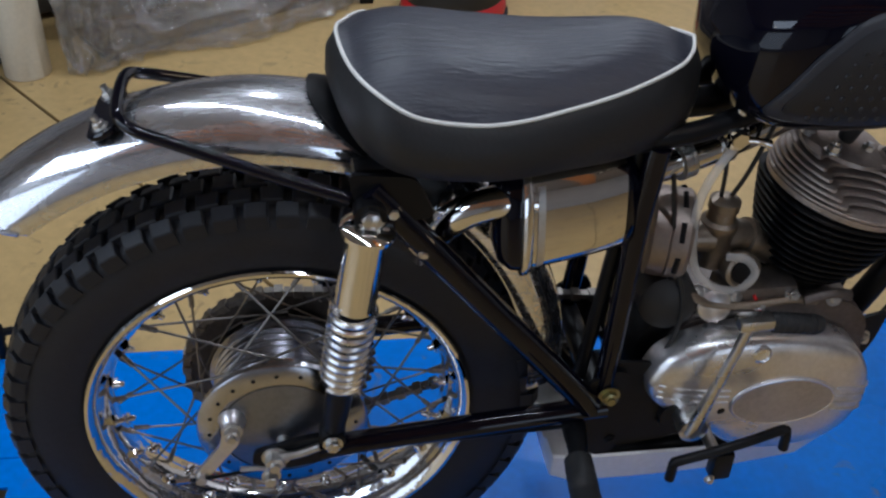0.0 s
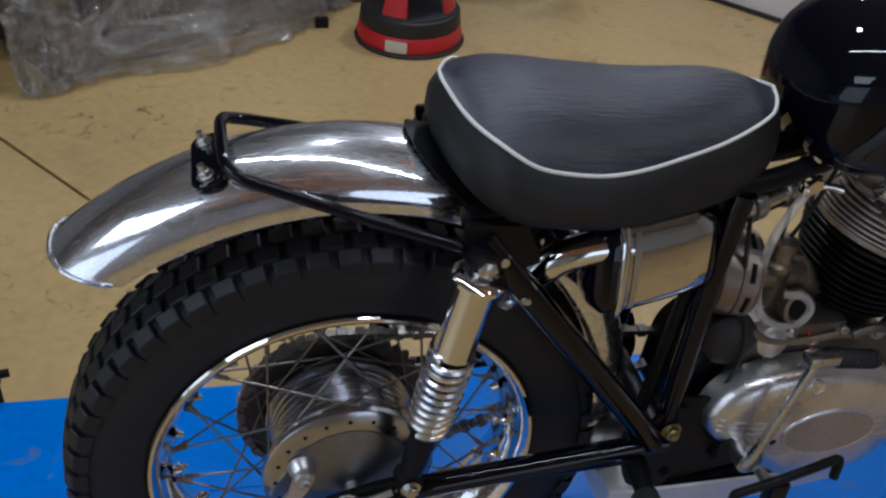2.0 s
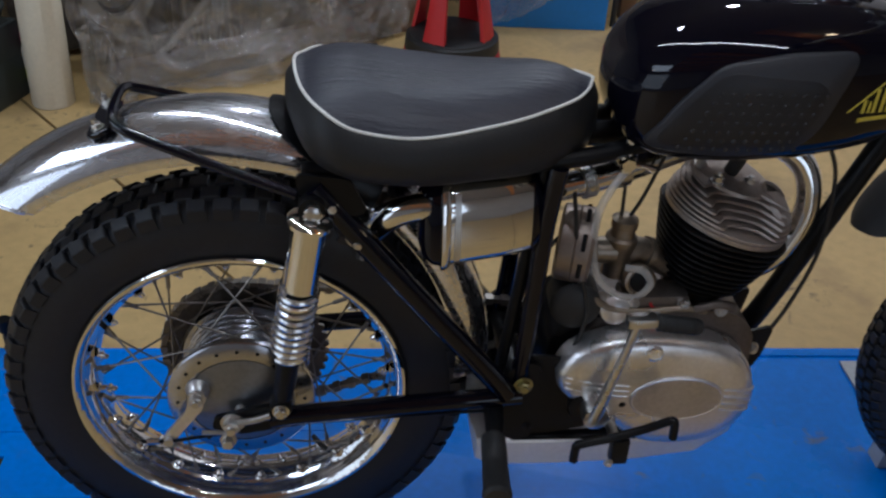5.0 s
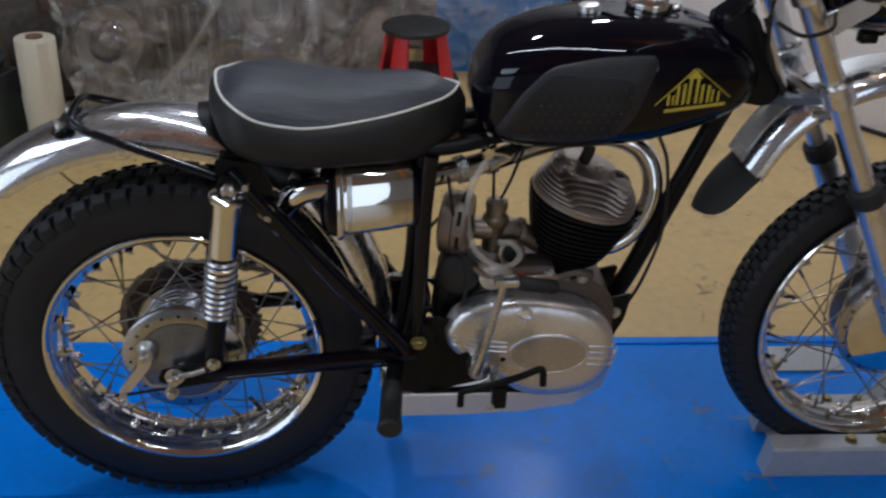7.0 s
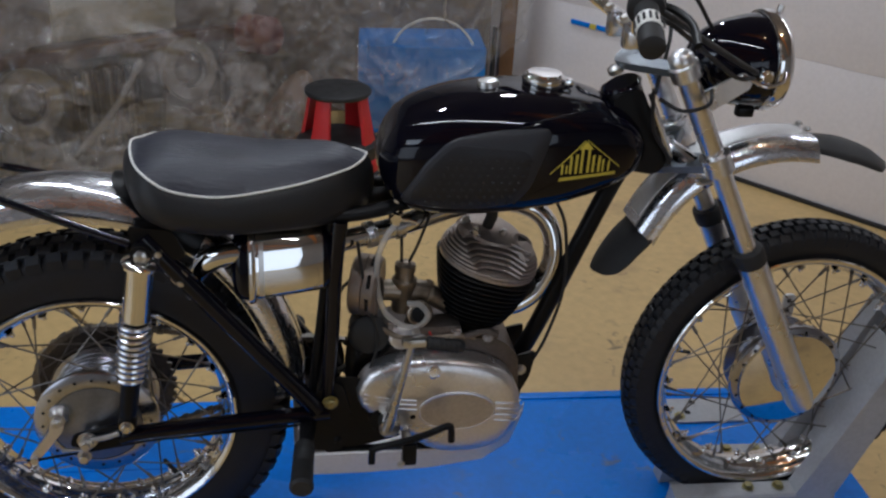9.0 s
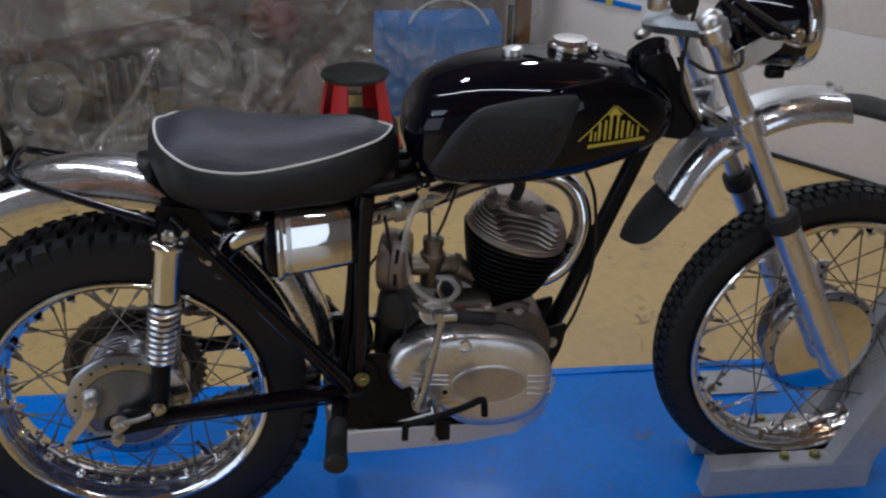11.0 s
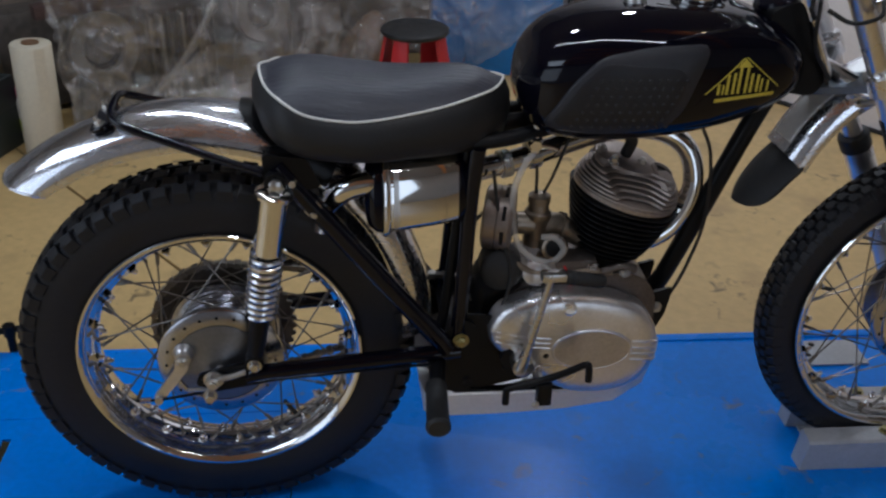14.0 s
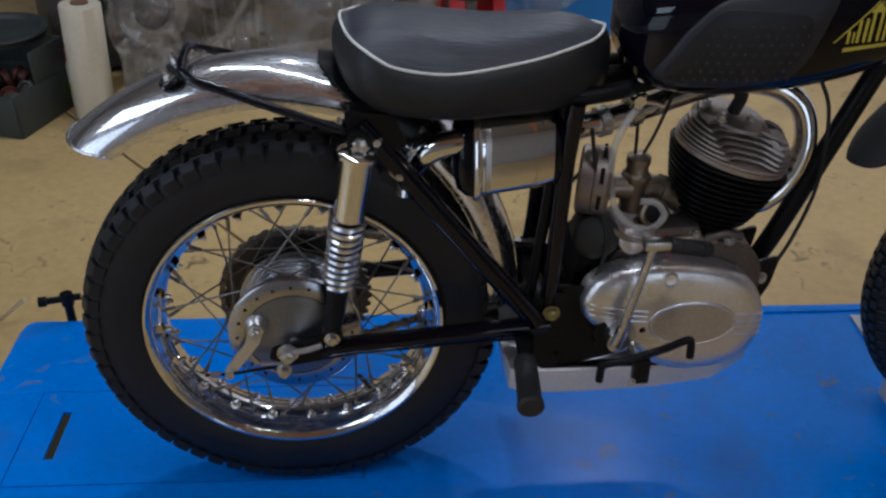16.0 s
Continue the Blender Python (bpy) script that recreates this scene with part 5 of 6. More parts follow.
part("intake", pipe([(CX + 0.004, -0.018, 0.696), (CX + 0.04, -0.012, 0.690), (0.618, -0.008, 0.668), (0.656, -0.004, 0.645)], [0.021, 0.020, 0.018, 0.021], 20), CARB, carb, "bronze-grey intake stub")
part("stub_collar", lathe([(0.020, -0.004), (0.024, -0.003), (0.024, 0.004), (0.020, 0.005)], 24, (CX + 0.045, -0.012, 0.688), (1, 0.1, -0.35)), CARB, carb)
part("intake_flange", lathe([(0.026, 0), (0.026, 0.006)], 24, (0.650, -0.005, 0.650), (1, 0.05, -0.55)), CARB, carb)
part("bell", lathe([(0.020, 0), (0.019, 0.03), (0.024, 0.034)], 24, (CX - 0.008, -0.022, 0.700), (-1, -0.05, 0.1)), CARB, carb)
for k, (x0, x1) in enumerate(((0.543, 0.540), (0.553, 0.596))):
    part("throttle_cable", pipe([(x0, -0.02, 0.75), (x0 + (x1 - x0) * 0.4, -0.02, 0.79), (x1, -0.012, 0.86), (x1 + 0.02, 0, 0.90)], 0.0028, 8), BLACKPLASTIC, carb)
FA, FW = V(0.455, -0.020, 0.718), V(0.955, -0.29, -0.05)
filt = part("air_filter", lathe([(0.015, 0.0), (0.048, 0.001), (0.055, 0.005), (0.0555, 0.024), (0.0535, 0.0255), (0.0555, 0.027), (0.0555, 0.046), (0.051, 0.051), (0.042, 0.052), (0.036, 0.049), (0.012, 0.049)], 44, FA, FW), FILTERTIN, bike, "round dull tin air filter with slots")
for k in range(8):
    a = 0.2 + k * math.tau / 8
    u, v, w = basis(FW)
    q = FA + w.normalized() * 0.037 + (u * math.cos(a) + v * math.sin(a)) * 0.0545
    tangent = v * math.cos(a) - u * math.sin(a)
    part("slot", pipe([q - tangent * 0.012, q + tangent * 0.012], 0.0034, 8, soft=False), SATIN, filt)
part("ignition_cover", lathe([(0.030, 0), (0.037, 0.006), (0.037, 0.05), (0.026, 0.058)], 32, (0.486, -0.02, 0.632), (-0.1, -1, 0.1)), BLACKPLASTIC, bike, "black round ignition housing")
hose = part("fuel_hose", pipe([(0.524, -0.060, 0.850), (0.508, -0.065, 0.828), (0.495, -0.066, 0.790), (0.495, -0.066, 0.735), (0.509, -0.066, 0.683), (0.540, -0.066, 0.653), (0.571, -0.066, 0.649), (0.587, -0.064, 0.669), (0.574, -0.060, 0.689), (0.552, -0.050, 0.688)], 0.0056, 12), TUBE, bike, "cloudy clear fuel hose")
tap = part("fuel_tap", lathe([(0.007, 0), (0.009, 0.002), (0.009, 0.012), (0.013, 0.014), (0.013, 0.024), (0.007, 0.026), (0.007, 0.05)], 16, (0.524, -0.058, 0.848), (0.05, 0.12, 1)), CHROME, bike, "chromed fuel tap")
part("tap_lever", pipe([(0.524, -0.062, 0.862), (0.546, -0.068, 0.862), (0.559, -0.070, 0.858)], [0.006, 0.004, 0.006], 10), CHROME, tap)
part("tap_nut", lathe([(0.010, -0.012), (0.010, 0.012)], 6, (0.524, -0.060, 0.866), (0, 1, 0.1)), CHROME, tap)
for pts, r in (([(0.81, -0.02, 0.88), (0.835, -0.03, 0.82), (0.845, -0.03, 0.70), (0.825, -0.03, 0.60), (0.80, -0.03, 0.54), (0.77, -0.04, 0.525)], 0.0032),
               ([(0.46, -0.06, 0.82), (0.475, -0.07, 0.72), (0.495, -0.08, 0.64), (0.485, -0.085, 0.58), (0.46, -0.08, 0.54)], 0.003),
               ([(0.455, -0.04, 0.74), (0.43, -0.06, 0.72), (0.415, -0.07, 0.66), (0.43, -0.07, 0.58)], 0.003)):
    part("control_cable", pipe(pts, r, 8), BLACKPLASTIC, bike, "thin black control cable")
part("red_wire", pipe([(0.590, -0.07, 0.640), (0.60, -0.075, 0.62), (0.605, -0.07, 0.60)], 0.002, 6), RED, bike, "thin red wire")
for x, y, z, r in ((0.565, -0.068, 0.640, 0.008), (0.640, -0.070, 0.636, 0.007), (0.520, -0.060, 0.640, 0.009), (0.600, -0.069, 0.622, 0.006), (0.700, -0.067, 0.622, 0.008)):
    part("case_nut", bolt(bmesh.new(), (x, y, z), (0.1, -1, 0.6), r, 0.008, 0.004), STEEL, case, "plated nut")
part("oil_pipe", pipe([(0.500, -0.070, 0.655), (0.530, -0.074, 0.636), (0.580, -0.074, 0.628), (0.640, -0.072, 0.630), (0.676, -0.070, 0.622)], 0.0055, 10), CARB, case, "bent bronze oil pipe")
part("clutch_arm", pipe([(0.655, -0.076, 0.630), (0.690, -0.078, 0.640), (0.715, -0.076, 0.632)], [0.007, 0.006, 0.008], 10, flat=0.7), DARKCAST, case, "dark clutch arm")
part("rocker_block", boxed((0.60, -0.045, 0.632), (0.10, 0.05, 0.035), 0.010), DARKCAST, case)
part("case_boss", lathe([(0.02, 0), (0.022, 0.004), (0.022, 0.02), (0.016, 0.024)], 24, (0.54, -0.055, 0.625), (0, -1, 0.3)), CAST, case)

# rear carrier loop
loop = part("lifting_handle", pipe([(0.100, -0.119, 0.856), (0.02, -0.095, 0.876), (-0.075, -0.068, 0.903), (-0.110, -0.057, 0.914), (-0.123, -0.040, 0.922), (-0.125, 0.0, 0.926), (-0.123, 0.040, 0.924), (-0.110, 0.055, 0.917), (-0.075, 0.068, 0.903), (0.02, 0.095, 0.868), (0.100, 0.119, 0.846)], 0.0066, 12, steps=6), GLOSS, bike, "black tubular lifting handle on mudguard")
tilt_ = Matrix.Translation((-0.139, -0.006, 0.904)) @ Matrix.Rotation(radians(-20), 4, "Y")
stadium = rounded([(-0.018, -0.048), (0.016, -0.048), (0.016, 0.048), (-0.018, 0.048)], 0.016, 6)
part("handle_plate", ring_strip(bmesh.new(), [[tilt_ @ V(x * f, y * (1 - (1 - f) * 0.35), h) for x, y in stadium] for f, h in ((0.95, -0.003), (1.0, -0.002), (1.0, 0.002), (0.92, 0.0035))]), GLOSS, loop)
for y in (-0.038, 0.027):
    part("plate_bolt", bolt(bmesh.new(), (-0.142, y, 0.906), (-0.34, 0, 0.94), 0.0068, 0.006, 0.008), STEEL, loop, "plated bolt with exposed thread")

# front fork, yokes, lamp and bars
FT, FB = V(0.965, 0, 1.160), V(1.348, 0, 0.447)
fw = (FB - FT).normalized()
for sgn in (-1, 1):
    o = V(0, sgn * 0.092, 0)
    leg = part("fork_leg", lathe([(0.010, 0.0), (0.016, 0.004), (0.021, 0.010), (0.021, 0.022), (0.0185, 0.026), (0.0185, 0.44)], 32, FT + o, fw), SILVER, bike, "bright telescopic fork leg")
    part("slider", lathe([(0.020, 0.425), (0.0265, 0.430), (0.0265, 0.70), (0.0275, 0.735), (0.0285, 0.79), (0.024, 0.812), (0.010, 0.816)], 32, FT + o, fw), SILVER, leg, "polished alloy fork slider")
    part("dust_seal", lathe([(0.020, 0.405), (0.027, 0.409), (0.0285, 0.415), (0.0285, 0.436), (0.0275, 0.440)], 32, FT + o, fw), RUBBER, leg, "black rubber dust seal")
    part("lower_clamp", lathe([(0.019, 0.196), (0.0265, 0.200), (0.0265, 0.234), (0.019, 0.238)], 32, FT + o, fw), SILVER, leg)
    part("upper_clamp", lathe([(0.019, 0.020), (0.0255, 0.024), (0.0255, 0.048), (0.019, 0.052)], 32, FT + o, fw), SILVER, leg)
    part("axle_lug", lathe([(0.013, -0.016), (0.016, -0.012), (0.016, 0.012), (0.013, 0.016)], 24, V(AZ.x, 0, AZ.z) + o + V(0.004, 0, -0.010), (0, 1, 0)), ALLOY, leg)
    part("pinch_bolt", lathe([(0.011, 0.0), (0.011, 0.006), (0.006, 0.006), (0.006, 0.001)], 20, V(AZ.x + 0.004, sgn * 0.108, AZ.z - 0.012), (0, sgn, 0)), STEEL, leg, "hollow plated spindle end")
    part("lamp_bracket", slab(rounded([(1.005, 1.086), (1.037, 1.104), (1.083, 1.127), (1.101, 1.116), (1.099, 1.100), (1.040, 1.062), (1.020, 1.062)], 0.006, 2), sgn * 0.094 + 0.002, sgn * 0.094 - 0.002), SILVER, leg, "polished alloy lamp bracket")
    part("bridge_stub", pipe([FT + o + fw * 0.29 + V(-0.012, 0, 0), FT + o + fw * 0.38 + V(-0.014, 0, 0)], 0.010, 12, soft=False), RUBBER, leg)
for d, name, back_ in ((0.036, "top_yoke", 0.062), (0.218, "lower_yoke", 0.070)):
    c = FT + fw * d
    side = V(-0.985, 0, -0.17) if name == "top_yoke" else V(fw.z, 0, -fw.x)
    plan = rounded([(0.014, 0.110), (0.014, 0.080), (-0.5 * back_, 0.014), (-0.5 * back_, -0.014), (0.014, -0.080), (0.014, -0.110), (-0.012, -0.110), (-back_ - 0.012, -0.026), (-back_ - 0.025, 0.0), (-back_ - 0.012, 0.026), (-0.012, 0.110)], 0.008, 3)
    rings = [[c - side * px_ * 1.0 + V(0, py_, 0) + fw * h for px_, py_ in plan] for h in (-0.007, 0.007)]
    part(name, ring_strip(bmesh.new(), rings), YOKE, bike, "grey alloy fork yoke", smooth=30)
part("stem_nut", lathe([(0.013, 0.0), (0.014, 0.003), (0.014, 0.010), (0.008, 0.013), (0.002, 0.0135)], 24, FT + fw * 0.024 + V(fw.z, 0, -fw.x) * 0.085, -fw), STEEL, bike, "plated stem nut")
LC = V(1.122, 0, 1.120)
lamp = part("headlamp", lathe([(0.012, -0.098), (0.034, -0.090), (0.056, -0.068), (0.070, -0.038), (0.078, 0.0), (0.081, 0.028), (0.079, 0.034)], 48, LC, (0.995, 0, 0.04)), GLOSS, bike, "black headlamp shell with chrome rim")
part("lamp_rim", lathe([(0.080, 0.026), (0.086, 0.030), (0.0875, 0.040), (0.085, 0.052), (0.078, 0.058), (0.072, 0.056), (0.076, 0.045)], 48, LC, (0.995, 0, 0.04)), CHROME, lamp, "chromed rim")
part("lamp_lens", lathe([(0.075, 0.052), (0.06, 0.062), (0.03, 0.069), (0.002, 0.071)], 48, LC, (0.995, 0, 0.04), caps=False), GLASS, lamp, "clear fluted lens")
part("lamp_bowl", lathe([(0.074, 0.050), (0.06, 0.02), (0.03, -0.01), (0.005, -0.02)], 36, LC, (0.995, 0, 0.04), caps=False), CHROME, lamp)
part("rim_screw", lathe([(0.006, 0), (0.006, 0.014)], 12, LC + V(0.052, 0, 0.082), (0.2, 0, 1)), CHROME, lamp)
part("lamp_mount", lathe([(0.012, 0.0), (0.012, 0.022), (0.008, 0.026)], 20, LC + V(0.0, -0.078, 0.0), (0, -1, 0)), CHROME, lamp)
part("lower_tab", boxed(LC + V(0.02, -0.01, -0.088), (0.03, 0.02, 0.018), 0.004), SATIN, lamp)
part("wire_guard", pipe([(1.080, -0.096, 1.122), (1.095, -0.102, 1.116), (1.120, -0.110, 1.108), (1.150, -0.102, 1.114), (1.160, -0.082, 1.126), (1.150, -0.070, 1.132)], 0.0036, 10), CHROME, lamp, "bent chromed wire loop")
HALF = [(0.793, -0.400, 1.253), (0.805, -0.350, 1.266), (0.818, -0.300, 1.275), (0.842, -0.210, 1.262), (0.880, -0.120, 1.205), (0.905, -0.060, 1.186)]
bars = part("handlebar", pipe(HALF + [(x, -y, z) for x, y, z in HALF[::-1]], 0.011, 16), CHROME, bike, "chromed trials handlebar")
for sgn in (-1, 1):
    end, way = V(0.790, sgn * 0.408, 1.250), V(0.24, -sgn * 1.0, 0.26)
    grip = part("grip", lathe([(0.010, 0), (0.0165, 0.003), (0.0172, 0.008), (0.0165, 0.06), (0.0165, 0.10), (0.024, 0.104), (0.0255, 0.110), (0.0225, 0.130), (0.014, 0.134)], 28, end, way), RUBBER, bars, "black rubber grip")
    part("lever_clamp", lathe([(0.0165, -0.011), (0.018, -0.008), (0.018, 0.008), (0.0165, 0.011)], 24, (0.826, sgn * 0.270, 1.272), (0.2, -sgn, -0.1)), STEEL, bars)
    part("control_lever", pipe([(0.836, sgn * 0.262, 1.272), (0.868, sgn * 0.272, 1.268), (0.872, sgn * 0.33, 1.262), (0.852, sgn * 0.40, 1.252)], [0.007, 0.006, 0.005, 0.006], 12, flat=0.6), SATIN if sgn < 0 else ALLOY, bars, "slim control lever")
    part("bar_clamp", boxed((0.905, sgn * 0.040, 1.172), (0.034, 0.026, 0.044), 0.008), ALLOY, bars)
    part("clamp_nut", bolt(bmesh.new(), (0.890, sgn * 0.040, 1.196), (-0.4, 0, 1), 0.008, 0.008), STEEL, bars)
part("twist_label", lathe([(0.0174, 0.040), (0.0178, 0.042), (0.0178, 0.070), (0.0174, 0.072)], 28, V(0.790, -0.408, 1.250), V(0.24, 1.0, 0.26)), PIPING, bars, "white printed band")
for k in range(14):
    u, v, w = basis(V(0.24, 1.0, 0.26))
    a = math.tau * k / 14
    q = V(0.790, -0.408, 1.250) + w.normalized() * 0.056 + (u * math.cos(a) + v * math.sin(a)) * 0.0181
    part("print_bar", boxed((0, 0, 0), (0.0030, 0.0030, 0.016), 0.0, Matrix.Translation(q) @ w.to_track_quat("Z", "Y").to_matrix().to_4x4()), BLACKPLASTIC, bars)
for pts, r in (([(0.838, -0.275, 1.272), (0.864, -0.290, 1.258), (0.962, -0.205, 1.203), (1.050, -0.135, 1.155), (1.095, -0.112, 1.132)], 0.0048), ([(0.838, -0.255, 1.262), (0.880, -0.265, 1.240), (0.975, -0.185, 1.178), (1.055, -0.125, 1.128), (1.10, -0.10, 1.118)], 0.0036),
               ([(0.860, 0.26, 1.275), (0.93, 0.22, 1.27), (1.02, 0.1, 1.18), (0.99, 0.03, 1.05)], 0.0036), ([(0.93, -0.10, 1.10), (0.955, -0.07, 1.02), (1.0, -0.055, 0.96)], 0.0034), ([(0.935, -0.118, 1.09), (0.975, -0.124, 1.072), (1.02, -0.118, 1.080), (1.03, -0.10, 1.10)], 0.0034),
               ([(0.87, -0.20, 1.262), (0.93, -0.15, 1.23), (1.01, -0.09, 1.16), (1.06, -0.04, 1.13)], 0.0034), ([(0.955, -0.03, 1.07), (0.985, -0.045, 1.0), (1.0, -0.05, 0.95)], 0.004), ([(0.90, -0.02, 1.20), (0.92, -0.04, 1.26), (0.98, -0.06, 1.25), (1.05, -0.02, 1.18)], 0.0036)):
    part("control_cable", pipe(pts, r, 8), BLACKPLASTIC, bars, "black control cable")
part("fork_stop", pipe([(0.955, -0.045, 1.055), (1.0, -0.05, 0.965)], 0.006, 10, soft=False), CHROME, bars)
for x, z in ((1.291, 0.556), (1.369, 0.584)):
    lug = part("anchor_lug", slab(rounded([(x - 0.013, z - 0.026), (x + 0.013, z - 0.026), (x + 0.010, z + 0.026), (x - 0.016, z + 0.026)], 0.008, 3), 0.058, 0.064), PLAINALLOY, front_wheel, "pale drilled brake anchor lug")
    for dz in (-0.012, 0.012):
        part("lug_hole", lathe([(0.0052, 0.0), (0.0052, 0.0012)], 14, (x - 0.0025, 0.0584, z + dz), (0, -1, 0)), SATIN, lug)
bm = bmesh.new()
for k in range(18):
    a = k * math.tau / 18
    lathe([(0.0028, 0), (0.0028, 0.0012)], 8, AZ + V(math.cos(a) * 0.108, -0.0445, math.sin(a) * 0.108), (0, -1, 0), bm)
tagged(part("spoke_holes", bm, SATIN, front_wheel, "dark row of spoke holes"), kind="stuff")
# ---- the wheel chock on the lift ----
chock = thing("wheel_chock", "grey painted steel wheel chock bolted to the lift", "wheel chock", (1.30, 0, 0), radians(-2.8))
for sgn in (-1, 1):
    prof = [(0.087, 0.1325), (0.087, 0.199), (0.083, 0.2045), (0.047, 0.208), (0.0455, 0.204), (0.0455, 0.1325)]
    rail = ring_strip(bmesh.new(), [[V(x + lean * (0.006 if z > 0.17 else -0.002), y * sgn, z) for y, z in prof] for x, lean in ((-0.158 + 0.012 * sgn, 1), (-0.155 + 0.012 * sgn, 1), (0.187, 0), (0.190, 0))])
    body = part("rail", rail, GREY, chock, "hollow grey steel rail", smooth=30)
    part("post", slab(rounded([(0.098, 0.200), (0.125, 0.26), (0.190, 0.42), (0.270, 0.62), (0.345, 0.62), (0.265, 0.42), (0.190, 0.200)], 0.008, 2), sgn * 0.0865, sgn * 0.045, 0.0), GREY, chock, "sloping grey steel post")
    for x in (0.003, 0.070):
        part("washer", lathe([(0.004, 0), (0.0135, 0), (0.0135, 0.002), (0.009, 0.0025)], 20, (x, sgn * 0.062, 0.2062), (0, -0.07 * -sgn, 1)), STEEL, body)
        part("rail_bolt", bolt(bmesh.new(), (x, sgn * 0.062, 0.2085), (0, 0, 1), 0.0095, 0.008), BRASSY, body, "yellow zinc plated bolt")
part("cradle_plate", slab([(0.10, 0.138), (0.155, 0.25), (0.25, 0.55), (0.255, 0.55), (0.17, 0.25), (0.13, 0.138)], -0.037, 0.037), GREY, chock)
part("base_plate", boxed((0.030, 0, 0.1352), (0.31, 0.088, 0.0052), 0.0015), GREY, chock, "drilled grey base plate")
flange = part("side_flange", boxed((0.02, 0.30, 0.1353), (0.24, 0.095, 0.006), 0.0015), GREY, chock, "flat drilled side flange")
for x, y in ((-0.055, 0.285), (0.005, 0.29), (-0.06, 0.325), (0.03, 0.33)):
    part("flange_hole", lathe([(0.008, 0.0), (0.008, 0.0008)], 16, (x, y, 0.1384), (0, 0, 1)), SATIN, flange)
part("flange_bolt", bolt(bmesh.new(), (-0.02, 0.275, 0.1384), (0, 0, 1), 0.010, 0.008), BRASSY, flange, "yellow zinc plated bolt")

# ---- clamp on the lift's far edge ----
clamp = thing("lift_clamp", "black steel clamp handle on the lift edge", "clamp", (-0.552, 0.49, 0.0))
part("post", lathe([(0.010, 0.0), (0.010, 0.17), (0.014, 0.172), (0.014, 0.20)], 14, (0, 0, 0), (0, 0, 1)), SATIN, clamp)
part("bar", lathe([(0.008, -0.045), (0.008, 0.03)], 12, (0, 0, 0.187), (1, 0.2, 0)), SATIN, clamp)
part("knob", lathe([(0.012, -0.06), (0.012, -0.043)], 12, (0, 0, 0.187), (1, 0.2, 0)), SATIN, clamp)

# ---- stool ----
stool = thing("step_stool", "red and black plastic round step stool", "stool", (0.566, 2.277, 0.0))
part("base", lathe([(0.186, 0.012), (0.190, 0.03), (0.183, 0.062), (0.178, 0.068)], 56, (0, 0, 0), (0, 0, 1)), RED, stool, "red plastic base ring")
part("rubber_foot", lathe([(0.180, 0.0), (0.196, 0.001), (0.198, 0.008), (0.194, 0.014), (0.184, 0.014)], 56, (0, 0, 0), (0, 0, 1)), RUBBER, stool)
part("base_band", lathe([(0.178, 0.067), (0.181, 0.072), (0.176, 0.118), (0.168, 0.124)], 56, (0, 0, 0), (0, 0, 1)), BLACKPLASTIC, stool, "black ribbed band")
part("step", lathe([(0.170, 0.120), (0.166, 0.130), (0.150, 0.136), (0.002, 0.137)], 56, (0, 0, 0), (0, 0, 1)), BLACKPLASTIC, stool, "black moulded step")
for k in range(4):
    a = radians(45 + 90 * k + 12)
    rings = []
    for z, r, h in ((0.122, 0.147, 0.046), (0.20, 0.134, 0.038), (0.330, 0.112, 0.030)):
        u, v = V(math.cos(a), math.sin(a), 0), V(-math.sin(a), math.cos(a), 0)
        rings.append([V(0, 0, z) + u * (r + du) + v * dv for du, dv in ((0.008, -h), (0.014, 0), (0.008, h), (-0.006, h), (-0.002, 0), (-0.006, -h))])
    part("leg", ring_strip(bmesh.new(), rings), RED, stool, "red plastic leg", smooth=30)
part("seat", lathe([(0.118, 0.318), (0.134, 0.322), (0.139, 0.331), (0.137, 0.340), (0.130, 0.344), (0.05, 0.345), (0.002, 0.345)], 56, (0, 0, 0), (0, 0, 1)), BLACKPLASTIC, stool, "black grained seat disc")
part("label_plate", ring_strip(bmesh.new(), [[V(math.cos(a) * r, math.sin(a) * r, z) for a in (radians(-128 + 3 * k) for k in range(9))] for r, z in ((0.1895, 0.018), (0.1912, 0.030), (0.1858, 0.058))], False, False), CREAM, stool, "cream paper label")

# ---- wrapped machines at the back ----
HEM = smooth_path([V(-0.735, 1.95, 0.004), V(-0.66, 1.91, 0.004), V(-0.51, 2.01, 0.004), V(-0.10, 2.16, 0.004), V(0.20, 2.40, 0.004), V(0.34, 2.55, 0.02), V(0.52, 2.60, 0.16), V(0.74, 2.57, 0.06), V(0.92, 2.56, 0.10), V(1.12, 2.56, 0.24), V(1.30, 2.64, 0.36), V(1.46, 2.74, 0.42)], 10)


def hem(t):
    """The foot of the sheet across the back, from its outer end to the boxes."""
    f = t * (len(HEM) - 1)
    i = min(int(f), len(HEM) - 2)
    return HEM[i].lerp(HEM[i + 1], f - i)


def ridge(p, f):
    """Sharp folds in many directions."""
    q = p * f
    q += V(noise.noise(q * 0.7), noise.noise(q * 0.7 + V(9, 2, 4)), 0) * 1.1
    return 1 - 2 * abs(noise.noise(q))


